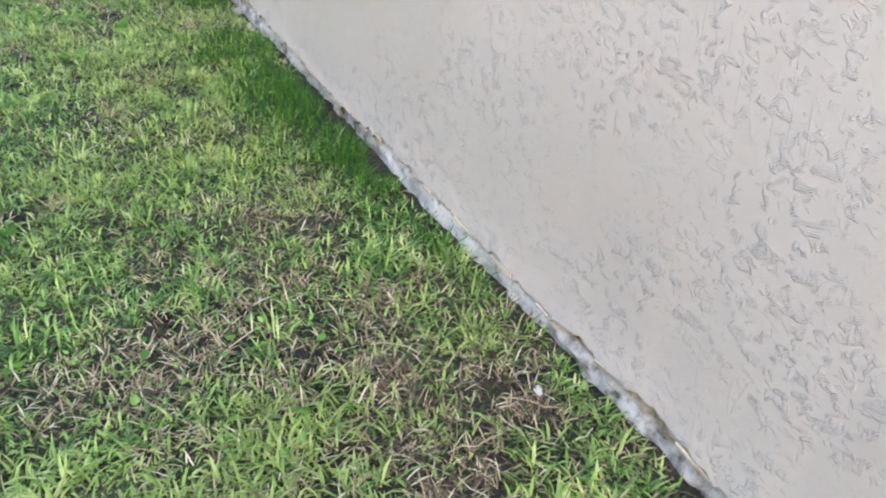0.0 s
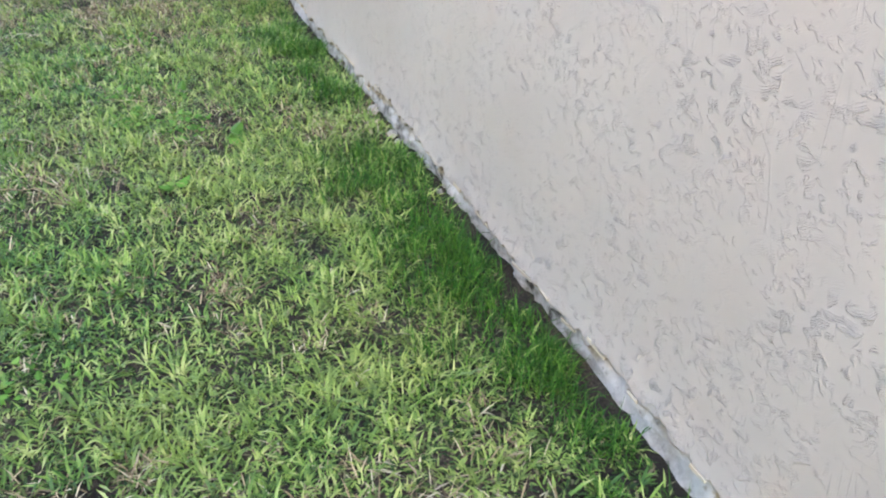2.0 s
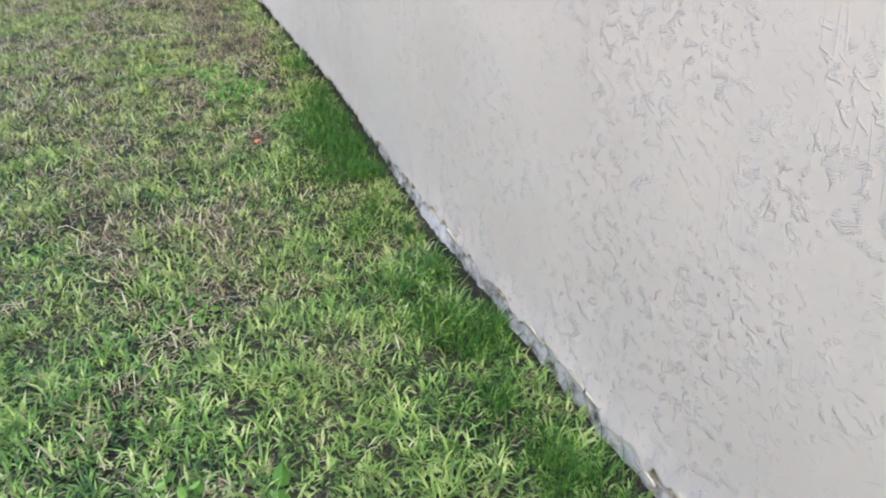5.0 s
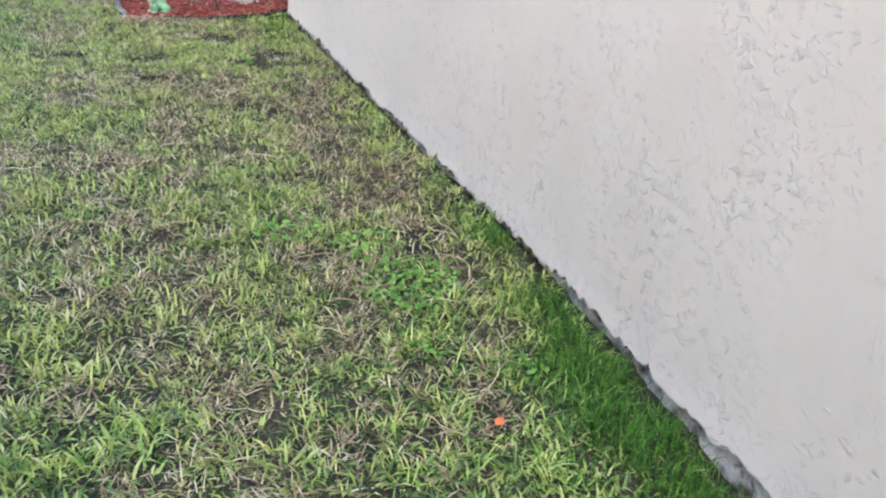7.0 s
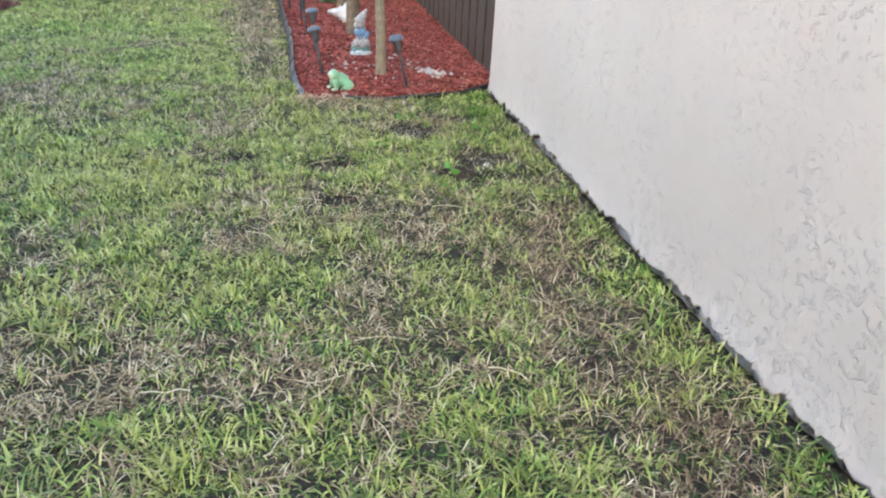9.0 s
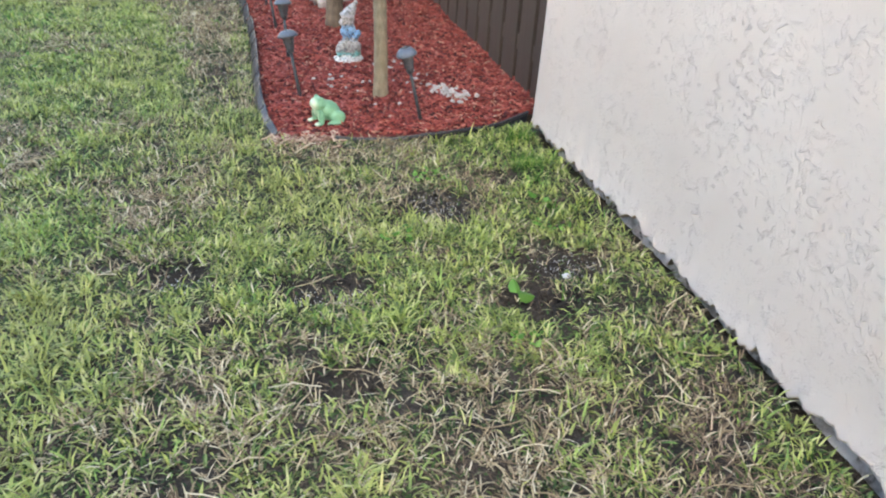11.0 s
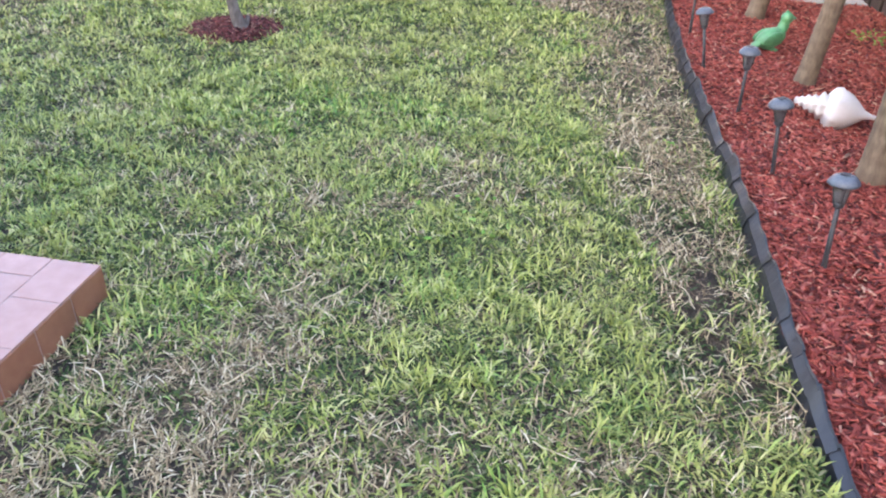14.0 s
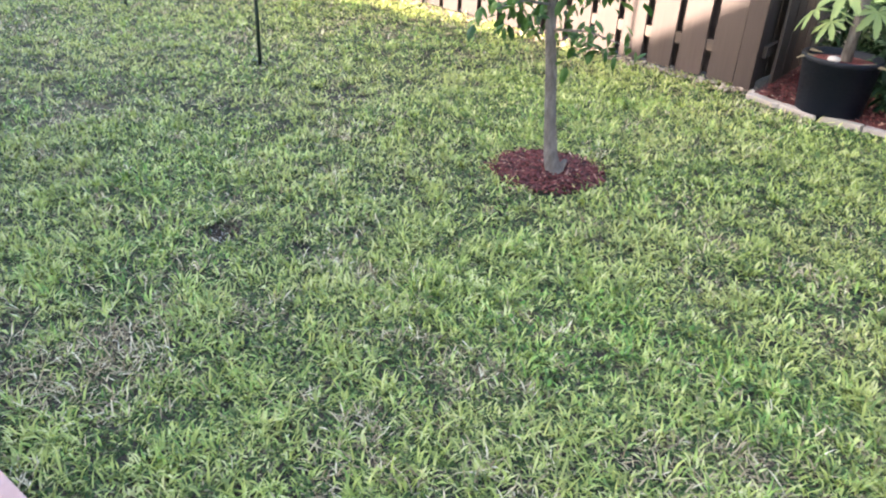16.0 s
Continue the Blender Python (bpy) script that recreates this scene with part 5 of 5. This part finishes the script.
# ---- the far side: kerb, pot, hedge, pad and machine ----
def kerb():
    root = empty("bed_kerb")
    total = sum(math.hypot(b[0] - a[0], b[1] - a[1]) for a, b in zip(KERB_LINE, KERB_LINE[1:]))
    s = 0.0
    while s < total - 0.05:
        e = min(s + (0.06 if s == 0 else 0.285), total)
        x, y, a = along(KERB_LINE, (s + e) / 2)
        bm = bmesh.new()
        box(bm, -(e - s) / 2 + 0.005, (e - s) / 2 - 0.005, -0.036, 0.036, -0.04, 0.05, 0.010)
        ob = part("kerb_block", bm, KERB, root)
        ob.matrix_world = pose(x, y + 0.03, rnd.uniform(-0.022, -0.008), rnd.uniform(-3, 3), rnd.uniform(-2, 2), math.degrees(a) + rnd.uniform(-2.5, 2.5))
        s = e
    return tagged(root, "pale concrete edging blocks bordering the planted bed", "kerb")


kerb()
bm = bmesh.new()
line = [(x, y + 0.05) for x, y in KERB_LINE]
low = [bm.verts.new((x, y, 0.015)) for x, y in line]
high = [bm.verts.new((x, 10.6, 0.03)) for x, y in line]
for k in range(len(line) - 1):
    bm.faces.new((low[k], high[k], high[k + 1], low[k + 1]))
bmesh.ops.recalc_face_normals(bm, faces=bm.faces)
tagged(part("planted_bed", bm, DARKENED_MULCH_BASE), "planted bed of red mulch, darkened for the hedge's shade", "mulch bed", kind="structure")
cx, cy = rng.uniform(-3.9, -1.72, 9000), rng.uniform(8.1, 9.6, 9000)
keep = cy > np.interp(cx, [p[0] for p in KERB_LINE[::-1]], [p[1] for p in KERB_LINE[::-1]]) + 0.09
cx, cy = cx[keep], cy[keep]
chips("planted_bed_chips", cx, cy, 0.025 + rng.uniform(0, 0.012, len(cx)), "red mulch chips in the planted bed, darkened for shade", DARKENED_MULCH)


def potted_plant():
    root = empty("potted_plant", pose(-3.41, 8.64, -0.015) @ Matrix.Scale(1.04, 4))
    bm = bmesh.new()
    lathe(bm, [(0.0, 0.0), (0.19, 0.0), (0.2, 0.012), (0.232, 0.36), (0.243, 0.365), (0.246, 0.395), (0.24, 0.405), (0.229, 0.40), (0.222, 0.36), (0.2, 0.34), (0.0, 0.34)], 40, close=False)
    part("pot", bm, POT, root, "black plastic nursery pot", smooth=True)
    bm = bmesh.new()
    lathe(bm, [(0.0, 0.372), (0.12, 0.37), (0.215, 0.36)], 24, close=False)
    part("pot_mulch", bm, MULCH_BASE, root)
    bm = bmesh.new()
    tube(bm, [(0.02, 0, 0.33), (0.02, 0, 0.5), (0.03, 0.01, 0.8), (0.02, 0.02, 1.3)], [0.038, 0.033, 0.028, 0.02], 12)
    part("stem", bm, GREYBARK, root, smooth=True)
    for k, (h, o, z0, s) in enumerate([(200, 0.26, 0.60, 0.17), (235, 0.2, 0.56, 0.15), (300, 0.24, 0.66, 0.17), (340, 0.3, 0.6, 0.16), (260, 0.3, 0.78, 0.2), (20, 0.3, 0.9, 0.2), (90, 0.3, 0.85, 0.2), (150, 0.32, 0.8, 0.2), (220, 0.34, 0.92, 0.22), (310, 0.34, 0.95, 0.22)]):
        bm = bmesh.new()
        d = Vector((math.cos(radians(h)), math.sin(radians(h)), 0))
        p0, p1 = Vector((0.025, 0, z0 + 0.02)), Vector((0.025, 0, z0 + 0.06)) + d * o
        tube(bm, [p0, p0.lerp(p1, 0.5) + Vector((0, 0, 0.03)), p1], [0.006, 0.005, 0.003], 5, 1)
        palm_leaf(bm, Matrix.Translation(p1) @ pose(0, 0, 0, 0, 40, h), s, 0.3)
        part("leaf", bm, [POT_LEAF, STEM], root)
    for a in (150, 200, 330):
        bm = bmesh.new()
        c = Vector((math.cos(radians(a)) * 0.15, math.sin(radians(a)) * 0.15, 0.385))
        leaf_oval(bm, Matrix.Translation(c) @ pose(0, 0, 0, 10, -6, a + 30), 0.16, 0.35)
        part("dead_leaf", bm, STRAW, root, "curled tan dead leaf")
    # pale lump added in place of sunlight on the stem's foot
    bm = bmesh.new()
    bmesh.ops.create_icosphere(bm, subdivisions=2, radius=0.035, matrix=pose(-0.03, -0.1, 0.39) @ Matrix.Diagonal((1.2, 0.8, 0.6, 1)))
    part("sunlit_stem_lump", bm, STONE, root, "pale lump standing for sun on the stem's foot")
    return tagged(root, "lobed-leaf plant in a black nursery pot with red mulch", "potted plant")


potted_plant()


def hedge():
    root = empty("hedge", pose(-2.35, 9.1, 0.02))
    stems, leaves = bmesh.new(), bmesh.new()
    for k in range(260):
        x, y = rnd.uniform(-0.8, 0.66), rnd.uniform(-0.52, 0.7)
        if k > 165:
            x, y = rnd.uniform(-1.35, -0.7), rnd.uniform(0.12, 0.7)
        if k > 215:
            x, y = rnd.uniform(0.55, 1.3), rnd.uniform(0.5, 0.78)
        if y < -0.40 - 0.2 * x:
            y += 0.3
        h = rnd.uniform(0.5, 1.25)
        lx, ly = rnd.uniform(-0.14, 0.14), rnd.uniform(-0.2, 0.1)
        tube(stems, [(x, y, -0.03), (x + lx * 0.5, y + ly * 0.5, h * 0.5), (x + lx, y + ly, h)], [0.005, 0.004, 0.002], 4)
        for j in range(40):
            t = rnd.uniform(0.0, 1.0)
            m = Matrix.Translation((x + lx * t, y + ly * t, h * t)) @ pose(0, 0, 0, rnd.uniform(-25, 25), rnd.uniform(-35, 45), rnd.uniform(0, 360))
            leaf_oval(leaves, m, rnd.uniform(0.08, 0.17), 0.22)
    part("brushwood", stems, HEDGE_LEAF, root)
    part("foliage", leaves, HEDGE_LEAF, root)
    return tagged(root, "dense dark green hedge of narrow pointed leaves", "hedge")


hedge()
bm = bmesh.new()
box(bm, -1.66, 0.12, 8.08, 9.5, -0.05, 0.055, 0.012)
tagged(part("concrete_pad", bm, CONCRETE), "pale concrete slab under the grey cabinet", "slab")


def cabinet():
    root = empty("utility_cabinet", pose(-1.46, 8.42, 0.055))
    bm = bmesh.new()
    box(bm, 0, 1.1, 0.0, 0.75, 0.0, 0.10, 0.004)
    part("plinth", bm, UNIT_GREY, root)
    bm = bmesh.new()
    box(bm, 0.002, 1.098, 0.002, 0.748, 0.108, 0.95, 0.012)
    part("body", bm, UNIT_GREY, root)
    # paler strip: light on the cabinet's left side, put into the colour
    bm = bmesh.new()
    box(bm, -0.022, 0.0, 0.01, 0.08, 0.0, 0.95, 0.004)
    part("lit_side_strip", bm, UNIT_LIT_SIDE, root, "light grey strip painted for the cabinet's lit side")
    bm = bmesh.new()
    box(bm, 0.03, 1.07, -0.006, 0.002, 0.14, 0.92, 0.003)
    part("front_panel", bm, UNIT_GREY, root)
    bm = bmesh.new()
    box(bm, -0.02, 1.12, -0.02, 0.77, 0.951, 0.985, 0.01)
    part("lid", bm, UNIT_GREY, root)
    return tagged(root, "dark grey steel utility cabinet on a concrete pad", "cabinet")


cabinet()
root = empty("purple_flower", pose(-1.78, 7.92, float(height(-1.78, 7.92))))
bm = bmesh.new()
for k in range(9):
    tube(bm, [(0, 0, 0), (0.03 * math.cos(k), 0.03 * math.sin(k), 0.03 + 0.004 * k)], 0.0016, 4)
part("stalks", bm, STEM, root)
bm = bmesh.new()
for k in range(16):
    leaf_oval(bm, Matrix.Translation((0.045 * math.cos(k * 2.1), 0.035 * math.sin(k * 2.1), 0.035 + 0.004 * (k % 5))) @ pose(0, 0, 0, 20, -20, k * 67), 0.026, 0.6)
part("petals", bm, PURPLE, root)
tagged(root, "low purple flower in the grass beside the kerb", "flower")
root = empty("orange_petal", pose(-0.48, -2.275, float(height(-0.48, -2.275)) + 0.03, 12, -15, 20))
bm = bmesh.new()
leaf_oval(bm, Matrix(), 0.032, 0.7)
ob = part("petal", bm, ORANGE, root)
tagged(root, "fallen orange petal on the grass", "petal")

root = empty("white_petal", pose(-0.18, -7.616, float(height(-0.18, -7.616)) + 0.035, 25, -20, 60))
bm = bmesh.new()
leaf_oval(bm, Matrix(), 0.034, 0.55)
leaf_oval(bm, pose(0.004, 0.006, 0.004, 20, -25, 70), 0.022, 0.6)
part("petal", bm, WHITE_SHELL, root)
tagged(root, "fallen white petal caught in the grass", "petal")
bm = bmesh.new()
tube(bm, [(0.013 * (1 - k / 26) * math.cos(k * 0.55), 0.013 * (1 - k / 26) * math.sin(k * 0.55), 0.006 + 0.0006 * k) for k in range(22)], [0.0065 * (1 - k / 26) + 0.0008 for k in range(22)], 8)
ob = part("snail_shell", bm, WHITE_SHELL, smooth=True)
ob.matrix_world = pose(-0.327, 1.556, float(height(-0.327, 1.556)) - 0.012)
tagged(ob, "small pale snail shell on bare dark soil", "shell")


def garden_pole(x, y):
    root = empty("garden_pole", pose(x, y, 0))
    bm = bmesh.new()
    tube(bm, [(0, 0, -0.1), (0, 0, 0.8), (-0.01, 0, 1.6)], 0.014, 10)
    part("shaft", bm, POLE, root, smooth=True)
    bm = bmesh.new()
    tube(bm, [(-0.01, 0, 1.6), (-0.01, 0, 1.75), (0.06, 0, 1.85), (0.16, 0, 1.83), (0.2, 0, 1.74)], 0.008, 8)
    part("hook", bm, POLE, root, smooth=True)
    bm = bmesh.new()
    tube(bm, [(-0.09, 0, -0.04), (-0.09, 0, 0.03), (0, 0, 0.04), (0.09, 0, 0.03), (0.09, 0, -0.04)], 0.005, 6)
    part("prong", bm, POLE, root)
    return tagged(root, "thin dark green metal garden pole set in the lawn", "pole", "garden poles")


garden_pole(-6.86, 6.57)
garden_pole(-9.35, 7.0)

def litter():
    """Dry leaves, chips and small stones along the foot of the tan fence."""
    bm = bmesh.new()
    for _ in range(1500):
        x = rnd.uniform(-9.5, -3.75)
        y = 8.77 - 0.155 * (x + 3.98) + rnd.gauss(-0.06, 0.05)
        m = pose(x, y, 0.012 + 0.02 * rnd.random(), rnd.uniform(-30, 30), rnd.uniform(-30, 30), rnd.uniform(0, 360))
        leaf_oval(bm, m, rnd.uniform(0.02, 0.05), rnd.uniform(0.3, 0.9))
    return tagged(part("leaf_litter", bm, LITTER), "dry leaves and chips along the fence's foot", "leaf litter", kind="stuff")


litter()

# ---- the tiled step ----
def tiled_step():
    x0, x1, y0, y1 = STEP
    root = empty("tiled_step")
    bm = bmesh.new()
    box(bm, x0, x1 - 0.004, y0, y1 - 0.004, -0.08, 0.1113)
    part("core", bm, GROUT, root, "pale grout and mortar")
    xs = [x1, x1 - 0.165]
    while xs[-1] > x0 + 0.2:
        xs.append(xs[-1] - 0.165)
    g = 0.0025
    shapes = {}
    for i in range(len(xs) - 1):
        ys = [y1] if i % 2 == 0 else [y1, y1 - 0.105]
        while ys[-1] > y0 + 0.21:
            ys.append(ys[-1] - 0.21)
        for j in range(len(ys) - 1):
            w, d = xs[i] - xs[i + 1] - 2 * g, ys[j] - ys[j + 1] - 2 * g
            key = (round(w, 3), round(d, 3))
            if key not in shapes:
                bm = bmesh.new()
                box(bm, -w / 2, w / 2, -d / 2, d / 2, -0.008, 0.0, 0.0025)
                me = bpy.data.meshes.new("tile")
                bm.to_mesh(me)
                bm.free()
                me.materials.append(TILE_TOP)
                shapes[key] = me
            ob = new("tile", shapes[key])
            ob.location = ((xs[i] + xs[i + 1]) / 2, (ys[j] + ys[j + 1]) / 2, 0.1135 + rnd.uniform(-0.0008, 0.0008))
            ob.parent = root
    bm = bmesh.new()
    box(bm, -0.005, 0.005, -0.079, 0.079, -0.05, 0.1, 0.002)
    side = bpy.data.meshes.new("riser_tile")
    bm.to_mesh(side)
    bm.free()
    side.materials.append(TILE_RISER)
    for j in range(int((y1 - y0) / 0.165)):
        ob = new("riser_tile", side)
        ob.location = (x1 - 0.006, y1 - 0.0825 - 0.165 * j, 0.004)
        ob.parent = root
    k = x1
    while k > x0 + 0.2:
        ob = new("riser_tile", side)
        ob.matrix_world = pose(k - 0.0825, y1 - 0.006, 0.004, 0, 0, 90)
        ob.parent = root
        k -= 0.165
    return tagged(root, "low step with pale pink tiles and terracotta risers", "step")


tiled_step()


def cable(name, pts, r, mat, label):
    """A bent cable through points."""
    cu = bpy.data.curves.new(name, "CURVE")
    cu.dimensions, cu.bevel_depth, cu.bevel_resolution, cu.resolution_u = "3D", r, 2, 8
    sp = cu.splines.new("NURBS")
    sp.points.add(len(pts) - 1)
    for p, c in zip(sp.points, pts):
        p.co = (*c, 1)
    sp.use_endpoint_u, sp.order_u = True, 4
    ev = new(name, cu)
    me = bpy.data.meshes.new_from_object(ev.evaluated_get(bpy.context.evaluated_depsgraph_get()))
    bpy.data.objects.remove(ev)
    me.materials.append(mat)
    return tagged(new(name, me), label, "cable")


cable("garden_hose", [(-3.75, 2.3, 0.12), (-3.6, 2.62, 0.12), (-3.45, 2.81, 0.13), (-3.380, 2.78, 0.14), (-3.300, 2.69, 0.14), (-3.285, 2.6, 0.135), (-3.330, 2.53, 0.13), (-3.42, 2.5, 0.122), (-3.54, 2.58, 0.122), (-3.47, 2.73, 0.132),
                      (-3.410, 2.75, 0.135), (-3.340, 2.73, 0.07), (-3.260, 2.66, 0.03), (-3.180, 2.56, 0.03), (-3.140, 2.44, 0.03), (-3.240, 2.34, 0.03), (-3.340, 2.25, 0.03), (-3.420, 2.05, 0.03), (-3.400, 1.7, 0.03)], 0.005, CABLE, "pale grey hose looped on the step and down onto the lawn")
cable("yellow_strap", [(-3.9, 2.75, 0.12), (-3.7, 2.85, 0.123), (-3.58, 2.72, 0.123), (-3.5, 2.66, 0.123), (-3.46, 2.62, 0.124)], 0.012, YELLOW, "yellow plastic cord end lying on the step")


def ladder():
    root = empty("ladder", pose(-3.43, 2.62, 0.113))
    top = Vector((-4.55, 2.45, 2.55))
    for y in (2.62, 2.20):
        foot = Vector((-3.445, y, 0.135))
        up = (Vector((top.x, y - 0.02, top.z)) - foot).normalized()
        bm = bmesh.new()
        box(bm, -0.012, 0.012, -0.035, 0.035, 0.0, 2.6, 0.003)
        ob = part("rail", bm, LADDER, root)
        ob.matrix_world = Matrix.Translation(foot) @ up.to_track_quat("Z", "X").to_matrix().to_4x4()
        bm = bmesh.new()
        box(bm, -0.02, 0.02, -0.045, 0.045, -0.022, 0.045, 0.005)
        ob = part("foot", bm, RUBBER, root, "black rubber foot")
        ob.matrix_world = Matrix.Translation(foot) @ up.to_track_quat("Z", "X").to_matrix().to_4x4()
    for k in range(8):
        t = 0.12 + 0.11 * k
        bm = bmesh.new()
        p = Vector((-3.445, 0, 0.135)).lerp(Vector((top.x, 0, top.z)), t)
        tube(bm, [(p.x, 2.19, p.z), (p.x, 2.62, p.z)], 0.014, 10)
        part("rung", bm, LADDER, root).matrix_world = Matrix()
    return tagged(root, "white ladder with black rubber feet on the tiled step", "ladder")


ladder()
